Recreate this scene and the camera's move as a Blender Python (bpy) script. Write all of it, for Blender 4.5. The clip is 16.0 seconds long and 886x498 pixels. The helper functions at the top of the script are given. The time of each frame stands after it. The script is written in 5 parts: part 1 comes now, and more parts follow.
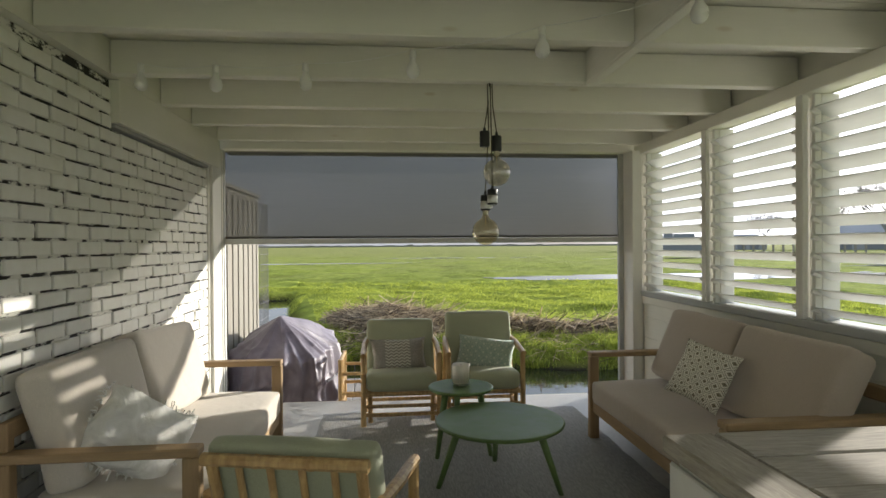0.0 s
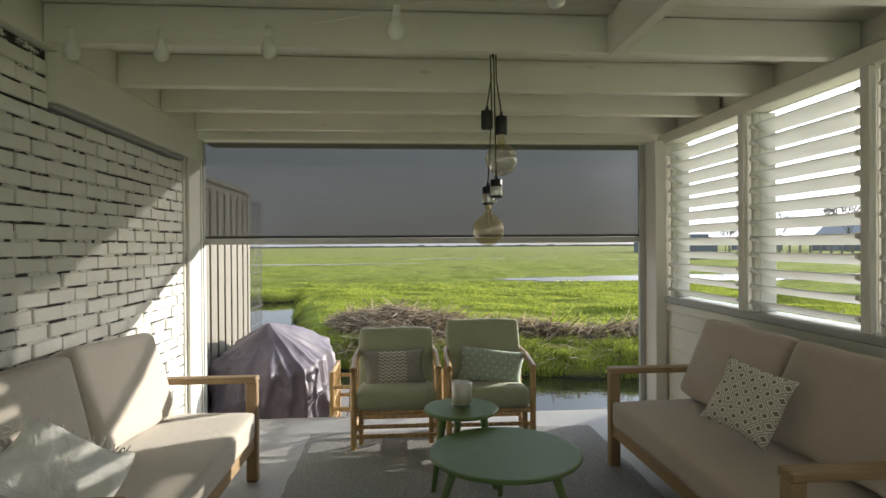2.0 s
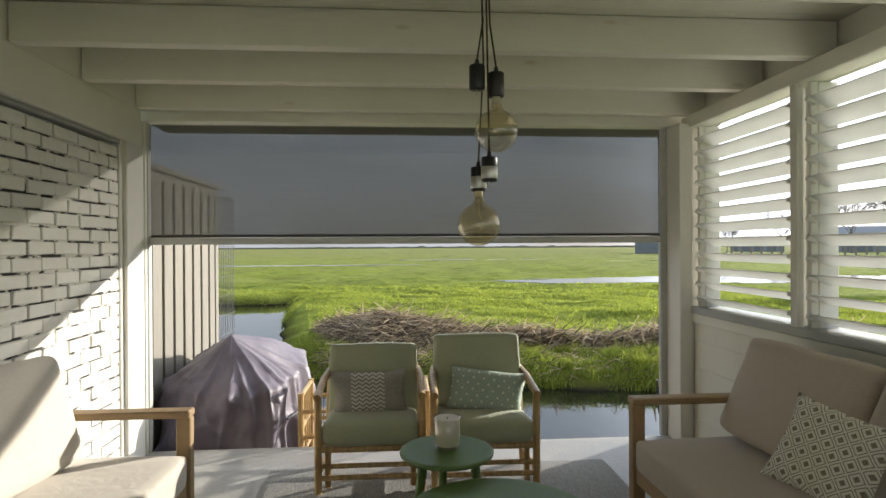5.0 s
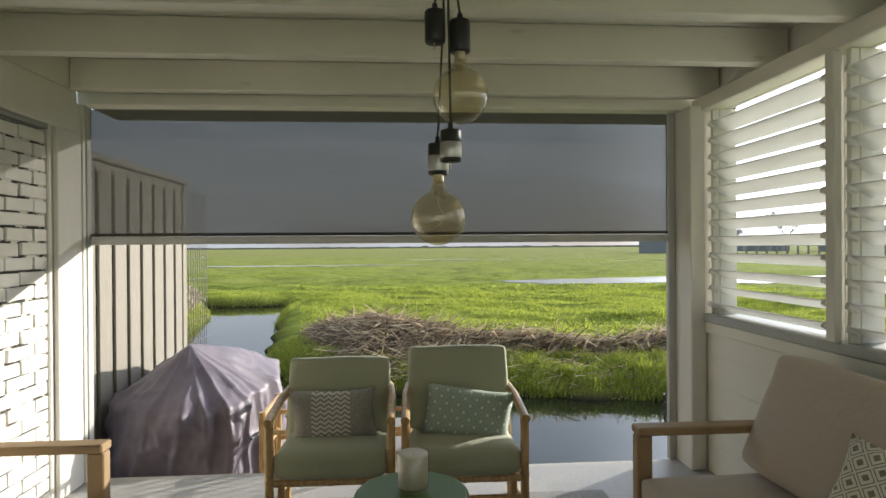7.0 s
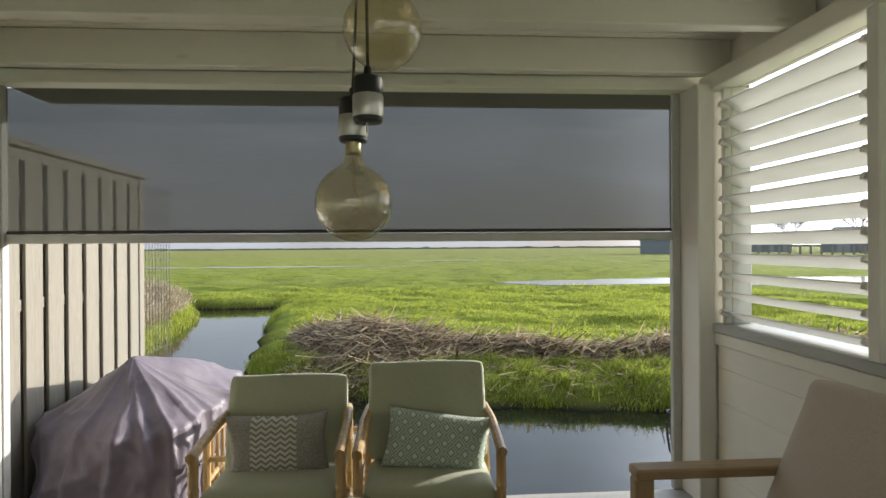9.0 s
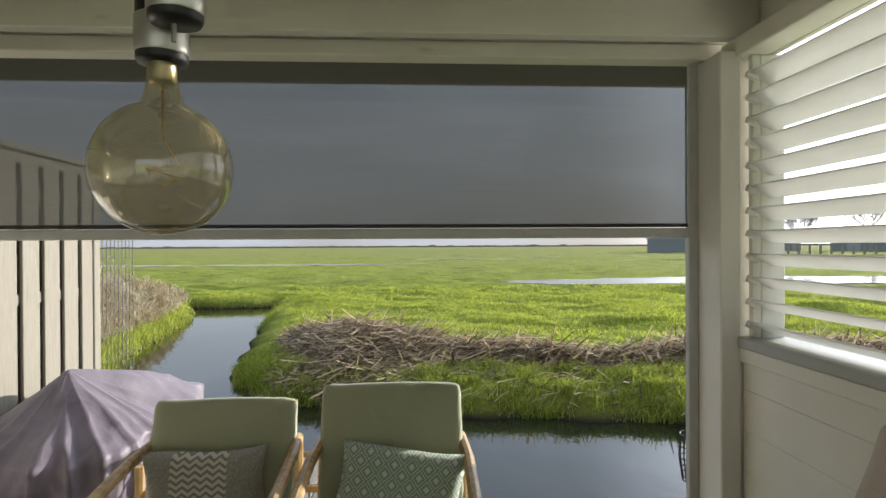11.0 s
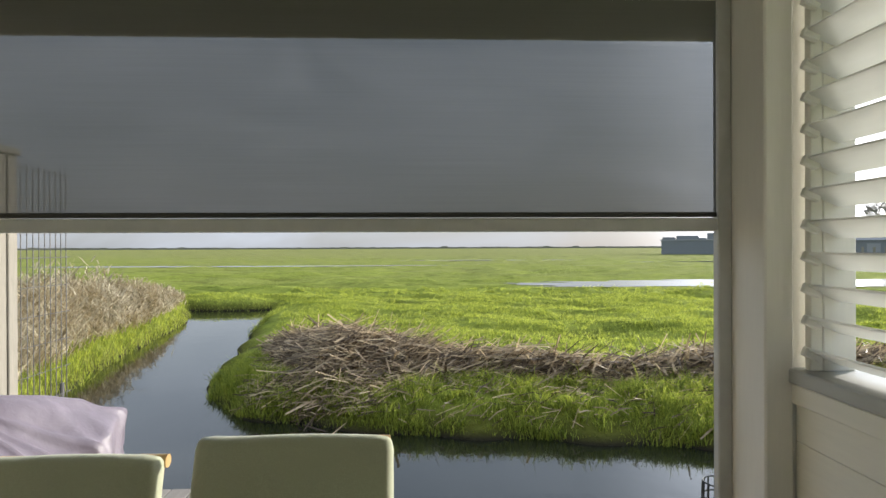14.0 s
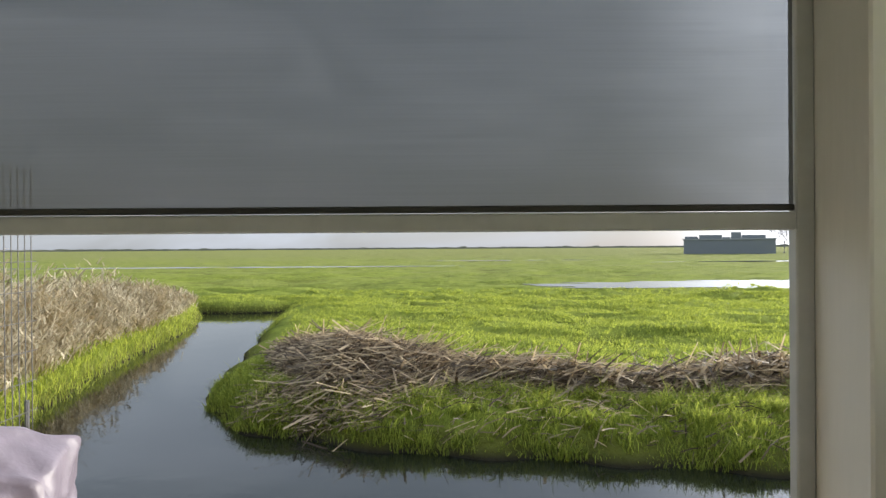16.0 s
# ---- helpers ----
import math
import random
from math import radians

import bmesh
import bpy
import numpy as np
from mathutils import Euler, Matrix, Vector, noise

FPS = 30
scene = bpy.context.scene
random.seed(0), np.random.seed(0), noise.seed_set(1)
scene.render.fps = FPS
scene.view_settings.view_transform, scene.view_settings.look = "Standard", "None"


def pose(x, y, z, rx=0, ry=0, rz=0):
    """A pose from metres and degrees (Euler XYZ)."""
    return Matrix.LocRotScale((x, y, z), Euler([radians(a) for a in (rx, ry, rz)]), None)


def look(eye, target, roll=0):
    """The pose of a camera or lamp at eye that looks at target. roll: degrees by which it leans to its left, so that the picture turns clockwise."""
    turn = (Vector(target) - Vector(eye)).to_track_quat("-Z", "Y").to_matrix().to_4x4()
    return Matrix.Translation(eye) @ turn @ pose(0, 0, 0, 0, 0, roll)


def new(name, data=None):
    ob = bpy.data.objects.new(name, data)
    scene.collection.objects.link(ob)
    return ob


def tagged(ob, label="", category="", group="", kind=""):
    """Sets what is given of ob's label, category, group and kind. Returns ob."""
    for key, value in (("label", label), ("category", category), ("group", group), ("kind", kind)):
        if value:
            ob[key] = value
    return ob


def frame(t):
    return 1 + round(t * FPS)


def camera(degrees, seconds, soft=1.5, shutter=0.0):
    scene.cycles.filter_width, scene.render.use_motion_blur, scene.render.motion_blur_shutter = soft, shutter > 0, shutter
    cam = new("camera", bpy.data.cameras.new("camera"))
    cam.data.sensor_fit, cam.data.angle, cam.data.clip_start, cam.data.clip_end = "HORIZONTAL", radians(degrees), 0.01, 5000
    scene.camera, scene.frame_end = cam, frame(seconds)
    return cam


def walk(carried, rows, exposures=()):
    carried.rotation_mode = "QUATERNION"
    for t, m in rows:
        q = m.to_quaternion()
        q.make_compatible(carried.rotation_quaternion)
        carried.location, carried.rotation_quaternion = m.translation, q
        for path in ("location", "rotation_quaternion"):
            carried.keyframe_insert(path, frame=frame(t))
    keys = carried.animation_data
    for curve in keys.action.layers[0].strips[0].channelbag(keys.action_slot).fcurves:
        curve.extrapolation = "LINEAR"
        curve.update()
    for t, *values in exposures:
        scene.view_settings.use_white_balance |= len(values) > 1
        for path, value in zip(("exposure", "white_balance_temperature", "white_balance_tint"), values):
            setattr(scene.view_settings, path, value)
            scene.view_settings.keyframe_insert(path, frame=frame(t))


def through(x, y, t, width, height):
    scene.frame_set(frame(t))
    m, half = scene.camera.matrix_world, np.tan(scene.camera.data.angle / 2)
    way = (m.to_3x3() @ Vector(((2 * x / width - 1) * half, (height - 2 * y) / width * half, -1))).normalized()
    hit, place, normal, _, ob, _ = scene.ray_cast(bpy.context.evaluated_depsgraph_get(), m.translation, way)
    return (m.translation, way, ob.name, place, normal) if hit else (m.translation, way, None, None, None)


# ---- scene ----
cam = camera(75.5, 16.0)
PATH = [
    (0, (0.072, 0.952, 1.383), (0.262, 2.943, 1.371), -0.4),
    (0.5, (0.106, 1.071, 1.393), (0.287, 3.063, 1.377), -0.5),
    (1, (0.141, 1.191, 1.389), (0.312, 3.184, 1.376), -0.5),
    (1.5, (0.168, 1.312, 1.387), (0.329, 3.306, 1.375), -0.4),
    (2, (0.196, 1.434, 1.383), (0.347, 3.428, 1.373), -0.4),
    (2.5, (0.215, 1.543, 1.384), (0.364, 3.538, 1.375), -0.4),
    (3, (0.257, 1.654, 1.389), (0.397, 3.649, 1.379), -0.4),
    (3.5, (0.293, 1.769, 1.397), (0.429, 3.764, 1.384), -0.3),
    (4, (0.324, 1.887, 1.389), (0.457, 3.882, 1.38), -0.3),
    (4.2, (0.306, 1.931, 1.385), (0.461, 3.925, 1.377), -0.3),
    (6.5, (0.48, 2.455, 1.378), (0.615, 4.451, 1.373), -0.4),
    (7, (0.523, 2.563, 1.379), (0.66, 4.558, 1.372), -0.4),
    (7.5, (0.566, 2.674, 1.376), (0.704, 4.669, 1.371), -0.5),
    (8, (0.614, 2.788, 1.375), (0.753, 4.783, 1.37), -0.4),
    (8.5, (0.658, 2.895, 1.37), (0.799, 4.89, 1.369), -0.5),
    (9, (0.72, 3.01, 1.37), (0.853, 5.006, 1.366), -0.4),
    (9.2, (0.744, 3.048, 1.368), (0.87, 5.044, 1.364), -0.3),
    (11.5, (0.954, 3.586, 1.373), (1.057, 5.583, 1.361), -0.25),
    (12, (1.015, 3.679, 1.376), (1.107, 5.676, 1.363), -0.19),
    (12.5, (1.063, 3.799, 1.371), (1.156, 5.797, 1.36), -0.32),
    (13, (1.113, 3.92, 1.356), (1.197, 5.918, 1.35), -0.22),
    (13.5, (1.15, 4.034, 1.366), (1.224, 6.032, 1.358), -0.13),
    (14, (1.186, 4.157, 1.351), (1.254, 6.156, 1.346), -0.21),
    (14.5, (1.209, 4.272, 1.354), (1.269, 6.271, 1.347), -0.29),
    (15, (1.248, 4.398, 1.361), (1.289, 6.397, 1.355), -0.37),
    (15.5, (1.281, 4.519, 1.362), (1.298, 6.519, 1.357), -0.45),
    (16, (1.3, 4.647, 1.364), (1.302, 6.647, 1.36), -0.39),
]
walk(cam, [(t, look(eye, target, roll)) for t, eye, target, roll in PATH])

# ---------------------------------------------------------------- light
world = bpy.data.worlds.new("sky")
scene.world = world
world.use_nodes = True
wn = world.node_tree
sky = wn.nodes.new("ShaderNodeTexSky")
sky.sky_type = "NISHITA"
sky.sun_disc = False
SUN_TO = Vector((1.0, 0.616, 0.262)).normalized()
sky.sun_elevation = math.asin(SUN_TO.z)
sky.sun_rotation = math.atan2(SUN_TO.x, SUN_TO.y)
sky.air_density, sky.dust_density, sky.ozone_density = 0.9, 1.0, 1.2
# thin high cloud veils the blue
tc, mp, nz, mr, hs, mx = [wn.nodes.new("ShaderNode" + k) for k in ("TexCoord", "Mapping", "TexNoise", "MapRange", "RGB", "Mix")]
wn.links.new(tc.outputs["Generated"], mp.inputs[0])
mp.inputs["Scale"].default_value = (1.0, 1.0, 3.2)
wn.links.new(mp.outputs[0], nz.inputs["Vector"])
nz.inputs["Scale"].default_value, nz.inputs["Detail"].default_value, nz.inputs["Distortion"].default_value = 2.6, 6, 0.8
wn.links.new(nz.outputs["Fac"], mr.inputs[0])
mr.inputs[1].default_value, mr.inputs[2].default_value, mr.inputs[3].default_value, mr.inputs[4].default_value = 0.35, 0.72, 0.93, 0.99
hs.outputs[0].default_value = (0.97, 1.05, 1.19, 1)
mx.data_type = "RGBA"
# the veil thins overhead, and its streaks differ in brightness
sx, el, th, st, cl = [wn.nodes.new("ShaderNode" + k) for k in ("SeparateXYZ", "MapRange", "Math", "MapRange", "Math")]
wn.links.new(tc.outputs["Generated"], sx.inputs[0])
wn.links.new(sx.outputs[2], el.inputs[0])
el.inputs[1].default_value, el.inputs[2].default_value, el.inputs[3].default_value, el.inputs[4].default_value = 0.06, 0.6, 1.0, 0.72
th.operation = cl.operation = "MULTIPLY"
wn.links.new(mr.outputs[0], th.inputs[0])
wn.links.new(el.outputs[0], th.inputs[1])
wn.links.new(th.outputs[0], mx.inputs[0])
wn.links.new(nz.outputs["Fac"], st.inputs[0])
st.inputs[1].default_value, st.inputs[2].default_value, st.inputs[3].default_value, st.inputs[4].default_value = 0.36, 0.66, 0.8, 1.2
wn.links.new(sky.outputs[0], mx.inputs[6])
# the haze glows towards the sun
dt, gl, vm = [wn.nodes.new("ShaderNode" + k) for k in ("VectorMath", "MapRange", "VectorMath")]
dt.operation, vm.operation, gl.interpolation_type = "DOT_PRODUCT", "SCALE", "SMOOTHSTEP"
wn.links.new(tc.outputs["Generated"], dt.inputs[0])
dt.inputs[1].default_value = SUN_TO
wn.links.new(dt.outputs["Value"], gl.inputs[0])
gl.inputs[1].default_value, gl.inputs[2].default_value, gl.inputs[3].default_value, gl.inputs[4].default_value = 0.74, 1.0, 1.0, 5.0
wn.links.new(hs.outputs[0], vm.inputs[0])
wn.links.new(gl.outputs[0], cl.inputs[0])
wn.links.new(st.outputs[0], cl.inputs[1])
hi, up = wn.nodes.new("ShaderNodeMapRange"), wn.nodes.new("ShaderNodeMath")
wn.links.new(sx.outputs[2], hi.inputs[0])
hi.inputs[1].default_value, hi.inputs[2].default_value, hi.inputs[3].default_value, hi.inputs[4].default_value = 0.0, 0.4, 0.9, 1.55
up.operation = "MULTIPLY"
wn.links.new(cl.outputs[0], up.inputs[0])
wn.links.new(hi.outputs[0], up.inputs[1])
wn.links.new(up.outputs[0], vm.inputs["Scale"])
wn.links.new(vm.outputs[0], mx.inputs[7])
wn.links.new(mx.outputs[2], wn.nodes["Background"].inputs[0])
wn.nodes["Background"].inputs[1].default_value = 0.15

sun = new("sun", bpy.data.lights.new("sun", "SUN"))
sun.data.energy, sun.data.angle, sun.data.color = 1.85, radians(0.6), (1.0, 0.94, 0.84)
sun.matrix_world = look((30, 20, 12), Vector((30, 20, 12)) - SUN_TO)
# unseen fill lamp added behind the porch to brighten its inside
rear_fill_light = new("rear_fill_light", bpy.data.lights.new("rear_fill_light", "AREA"))
rear_fill_light.data.shape, rear_fill_light.data.size, rear_fill_light.data.size_y = "RECTANGLE", 3.0, 2.1
rear_fill_light.data.energy, rear_fill_light.data.color = 2.6, (0.98, 1.0, 0.98)
rear_fill_light.matrix_world = look((0.45, -1.15, 1.1), (0.45, 1.0, 1.1))
scene.view_settings.exposure = 1.94


# ---------------------------------------------------------------- node helpers
class Nodes:
    def __init__(self, name):
        self.mat = bpy.data.materials.new(name)
        self.mat.use_nodes = True
        self.t = self.mat.node_tree
        self.bsdf = self.t.nodes["Principled BSDF"]
        self.out = self.t.nodes["Material Output"]
        self.co = self.t.nodes.new("ShaderNodeTexCoord")

    def link(self, a, b):
        self.t.links.new(a, b)

    def put(self, sock, v):
        if isinstance(v, (int, float)):
            sock.default_value = v
        elif isinstance(v, tuple):
            sock.default_value = v if len(v) == len(sock.default_value) else (*v, 1.0)
        else:
            self.link(v, sock)

    def math(self, op, a, b=0.0, c=0.0):
        n = self.t.nodes.new("ShaderNodeMath")
        n.operation = op
        for s, v in zip(n.inputs, (a, b, c)):
            self.put(s, v)
        return n.outputs[0]

    def mapped(self, scale=(1, 1, 1), rot=(0, 0, 0), space="Object"):
        n = self.t.nodes.new("ShaderNodeMapping")
        self.link(self.co.outputs[space], n.inputs[0])
        n.inputs["Scale"].default_value = scale
        n.inputs["Rotation"].default_value = [radians(a) for a in rot]
        return n.outputs[0]

    def world(self, scale=(1, 1, 1)):
        g = self.t.nodes.new("ShaderNodeNewGeometry")
        n = self.t.nodes.new("ShaderNodeMapping")
        self.link(g.outputs["Position"], n.inputs[0])
        n.inputs["Scale"].default_value = scale
        return n.outputs[0]

    def noise(self, vec, scale, detail=3.0, rough=0.55, distort=0.0):
        n = self.t.nodes.new("ShaderNodeTexNoise")
        self.link(vec, n.inputs["Vector"])
        n.inputs["Scale"].default_value = scale
        n.inputs["Detail"].default_value = detail
        n.inputs["Roughness"].default_value = rough
        n.inputs["Distortion"].default_value = distort
        return n.outputs["Fac"]

    def ramp(self, fac, lo, hi, a=0.0, b=1.0):
        n = self.t.nodes.new("ShaderNodeMapRange")
        self.put(n.inputs[0], fac)
        n.inputs[1].default_value, n.inputs[2].default_value = lo, hi
        n.inputs[3].default_value, n.inputs[4].default_value = a, b
        return n.outputs[0]

    def mix(self, fac, a, b):
        n = self.t.nodes.new("ShaderNodeMix")
        n.data_type = "RGBA"
        self.put(n.inputs[0], fac)
        self.put(n.inputs[6], a)
        self.put(n.inputs[7], b)
        return n.outputs[2]

    def rand(self):
        return self.t.nodes.new("ShaderNodeObjectInfo").outputs["Random"]

    def island(self):
        return self.t.nodes.new("ShaderNodeNewGeometry").outputs["Random Per Island"]

    def bump(self, height, strength=0.3, dist=0.004):
        n = self.t.nodes.new("ShaderNodeBump")
        n.inputs["Strength"].default_value = strength
        n.inputs["Distance"].default_value = dist
        self.link(height, n.inputs["Height"])
        self.link(n.outputs[0], self.bsdf.inputs["Normal"])

    def done(self, color, rough=0.6, metal=0.0, **more):
        self.put(self.bsdf.inputs["Base Color"], color)
        self.put(self.bsdf.inputs["Roughness"], rough)
        self.bsdf.inputs["Metallic"].default_value = metal
        for k, v in more.items():
            self.put(self.bsdf.inputs[k.replace("_", " ")], v)
        return self.mat


def scaled(c, k):
    return tuple(v * k for v in c)


def painted_wood(name, c, along=(1, 14, 14), knots=True):
    n = Nodes(name)
    v = n.world(along)
    grain = n.noise(v, 6, 5, 0.6, 0.4)
    blot = n.noise(n.world(), 2.2, 3)
    col = n.mix(n.ramp(grain, 0.3, 0.75), scaled(c, 0.93), c)
    col = n.mix(n.ramp(blot, 0.35, 0.7), scaled(c, 0.9), col)
    if knots:
        vo = n.t.nodes.new("ShaderNodeTexVoronoi")
        n.link(n.world((2.2, 5, 7)), vo.inputs["Vector"])
        vo.inputs["Scale"].default_value = 1.0
        spot = n.ramp(vo.outputs["Distance"], 0.04, 0.11, 1.0, 0.0)
        col = n.mix(n.math("MULTIPLY", spot, 0.45), col, (c[0] * 0.62, c[1] * 0.5, c[2] * 0.36))
    n.bump(grain, 0.18, 0.003)
    return n.done(col, n.ramp(blot, 0.3, 0.7, 0.42, 0.6))


def bare_wood(name, c, along=(1, 12, 12), contrast=0.35, rough=0.55):
    n = Nodes(name)
    v = n.mapped(along)
    grain = n.noise(v, 5, 6, 0.65, 0.8)
    fine = n.noise(v, 26, 3, 0.6)
    col = n.mix(n.ramp(grain, 0.3, 0.72), scaled(c, 1 - contrast), c)
    col = n.mix(n.ramp(fine, 0.35, 0.75, 0.0, 0.35), col, scaled(c, 0.6))
    col = n.mix(n.math("MULTIPLY", n.rand(), 0.2), col, scaled(c, 0.72))
    n.bump(fine, 0.25, 0.002)
    return n.done(col, rough)


def cloth(name, c, weave=420.0, fuzz=0.25, blotch=0.12):
    n = Nodes(name)
    v = n.mapped()
    w1 = n.noise(n.mapped((1, 0.25, 1)), weave, 2)
    w2 = n.noise(n.mapped((0.25, 1, 1)), weave, 2)
    w = n.math("MAXIMUM", w1, w2)
    big = n.noise(v, 5.0, 4)
    wr = n.noise(v, 11.0, 3, 0.5, 1.0)
    col = n.mix(n.ramp(w, 0.45, 0.7), scaled(c, 0.82), c)
    col = n.mix(n.ramp(big, 0.35, 0.7, 0.0, 1.0), col, scaled(c, 1 - blotch))
    h = n.math("ADD", n.math("MULTIPLY", w, 0.15), wr)
    n.bump(h, 0.35, 0.012)
    return n.done(col, 0.9, Sheen_Weight=fuzz)


# ---------------------------------------------------------------- materials
M_WHITE = painted_wood("white_painted_timber", (0.8, 0.78, 0.68), (1, 14, 14))
M_WHITE_Y = painted_wood("white_painted_timber_lengthwise", (0.8, 0.78, 0.68), (14, 1, 14), False)
M_WHITE_Z = painted_wood("white_painted_upright", (0.76, 0.74, 0.67), (14, 14, 1), False)


def slat_material():
    """Milky glass louvre blades: they pass soft light and are a little glossy."""
    n = Nodes("milky_glass_blade")
    a = n.noise(n.world((3, 0.6, 3)), 4, 4)
    col = n.mix(n.ramp(a, 0.3, 0.7), (0.72, 0.72, 0.68), (0.8, 0.8, 0.77))
    tl = n.t.nodes.new("ShaderNodeBsdfTranslucent")
    n.link(col, tl.inputs[0])
    mx = n.t.nodes.new("ShaderNodeMixShader")
    mx.inputs[0].default_value = 0.38
    n.link(n.bsdf.outputs[0], mx.inputs[1])
    n.link(tl.outputs[0], mx.inputs[2])
    n.link(mx.outputs[0], n.out.inputs[0])
    return n.done(col, 0.3)


M_SLAT = slat_material()
M_CEIL = painted_wood("white_ceiling_boards", (0.77, 0.75, 0.64), (1, 10, 10))


def brick_material():
    n = Nodes("white_painted_brick")
    v = n.world()
    fine = n.noise(v, 60, 4)
    big = n.noise(v, 9, 3)
    col = n.mix(n.ramp(big, 0.3, 0.7), (0.74, 0.72, 0.65), (0.82, 0.81, 0.75))
    col = n.mix(n.math("MULTIPLY", n.rand(), 0.22), col, (0.6, 0.58, 0.5))
    chip = n.ramp(n.noise(v, 34, 5, 0.7), 0.71, 0.76)
    col = n.mix(n.math("MULTIPLY", chip, 0.6), col, (0.25, 0.2, 0.16))
    n.bump(n.math("ADD", fine, big), 0.5, 0.004)
    return n.done(col, 0.62)


def mortar_material():
    n = Nodes("painted_mortar_with_open_joints")
    v = n.world((1, 1, 2.2))
    hole = n.ramp(n.noise(v, 8, 4, 0.65), 0.46, 0.53)
    col = n.mix(hole, (0.7, 0.68, 0.61), (0.03, 0.028, 0.024))
    n.bump(n.noise(v, 50, 3), 0.6, 0.005)
    return n.done(col, 0.85)


M_BRICK, M_MORTAR = brick_material(), mortar_material()


def floor_material():
    n = Nodes("worn_grey_concrete")
    v = n.world()
    a = n.noise(v, 3.0, 5, 0.6, 0.6)
    b = n.noise(v, 45, 4)
    col = n.mix(n.ramp(a, 0.3, 0.7), (0.34, 0.33, 0.31), (0.46, 0.45, 0.42))
    col = n.mix(n.ramp(b, 0.45, 0.75, 0.0, 0.5), col, (0.27, 0.26, 0.25))
    n.bump(b, 0.2, 0.003)
    return n.done(col, n.ramp(a, 0.3, 0.7, 0.35, 0.6))


def rug_material():
    n = Nodes("woven_grey_rug")
    v = n.world()
    w = n.noise(n.world((1, 0.15, 1)), 160, 2)
    w2 = n.noise(n.world((0.15, 1, 1)), 120, 2)
    big = n.noise(v, 2.0, 4)
    col = n.mix(n.ramp(w, 0.35, 0.7), (0.22, 0.22, 0.215), (0.36, 0.355, 0.34))
    col = n.mix(n.ramp(big, 0.35, 0.7, 0.0, 0.5), col, (0.26, 0.255, 0.245))
    n.bump(n.math("ADD", w, w2), 0.6, 0.004)
    return n.done(col, 0.95)


M_FLOOR, M_RUG = floor_material(), rug_material()
M_TEAK = bare_wood("oiled_teak", (0.43, 0.29, 0.15), (12, 1.2, 12), 0.3)
M_TEAK_X = bare_wood("oiled_teak_cross", (0.43, 0.29, 0.15), (1.2, 12, 12), 0.3)
M_TEAK_Z = bare_wood("oiled_teak_upright", (0.41, 0.275, 0.14), (12, 12, 1.2), 0.3)
M_FENCE = bare_wood("weathered_fence_board", (0.3, 0.275, 0.225), (14, 14, 1), 0.3, 0.8)
M_OLDTOP = bare_wood("weathered_grey_plank", (0.55, 0.5, 0.42), (3, 26, 26), 0.5, 0.75)
M_OLDTOP_Y = bare_wood("weathered_grey_border", (0.5, 0.45, 0.37), (26, 3, 26), 0.5, 0.75)
M_JETTY = bare_wood("grey_jetty_board", (0.33, 0.3, 0.26), (14, 1, 14), 0.35, 0.8)


def bamboo_material():
    n = Nodes("golden_bamboo")
    v = n.mapped((10, 10, 2))
    a = n.noise(v, 4, 4)
    col = n.mix(n.ramp(a, 0.3, 0.72), (0.34, 0.2, 0.075), (0.58, 0.4, 0.18))
    n.bump(n.noise(v, 14, 3), 0.15, 0.002)
    return n.done(col, 0.38)


M_BAMBOO = bamboo_material()
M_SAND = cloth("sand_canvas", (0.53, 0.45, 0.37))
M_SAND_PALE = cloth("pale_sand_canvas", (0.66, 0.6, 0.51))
M_SAGE = cloth("sage_green_canvas", (0.42, 0.44, 0.3))
M_PIPING = cloth("sage_piping", (0.38, 0.42, 0.3))


def diamond_material(name, ground, ink, step, second=None, border=None):
    """Woven diamonds in the cushion's own plane (x, z)."""
    n = Nodes(name)
    s = n.t.nodes.new("ShaderNodeSeparateXYZ")
    n.link(n.mapped(), s.inputs[0])
    u = n.math("MULTIPLY", n.math("ADD", s.outputs[0], n.math("MULTIPLY", s.outputs[2], 0.9)), 1 / step)
    w = n.math("MULTIPLY", n.math("SUBTRACT", s.outputs[0], n.math("MULTIPLY", s.outputs[2], 0.9)), 1 / step)
    fu = n.math("ABSOLUTE", n.math("SUBTRACT", n.math("FRACT", u), 0.5))
    fw = n.math("ABSOLUTE", n.math("SUBTRACT", n.math("FRACT", w), 0.5))
    d = n.math("MAXIMUM", fu, fw)
    core = n.ramp(d, 0.17, 0.205, 1.0, 0.0)
    ring = n.math("MULTIPLY", n.ramp(d, 0.36, 0.38), n.ramp(d, 0.425, 0.44, 1.0, 0.0))
    mask = n.math("MAXIMUM", core, ring)
    wv = n.noise(n.mapped(), 380, 2)
    mask = n.math("MULTIPLY", mask, n.ramp(wv, 0.25, 0.45))
    col = n.mix(mask, ground, ink)
    n.bump(n.math("ADD", wv, n.noise(n.mapped(), 12, 3)), 0.4, 0.008)
    return n.done(col, 0.92, Sheen_Weight=0.2)


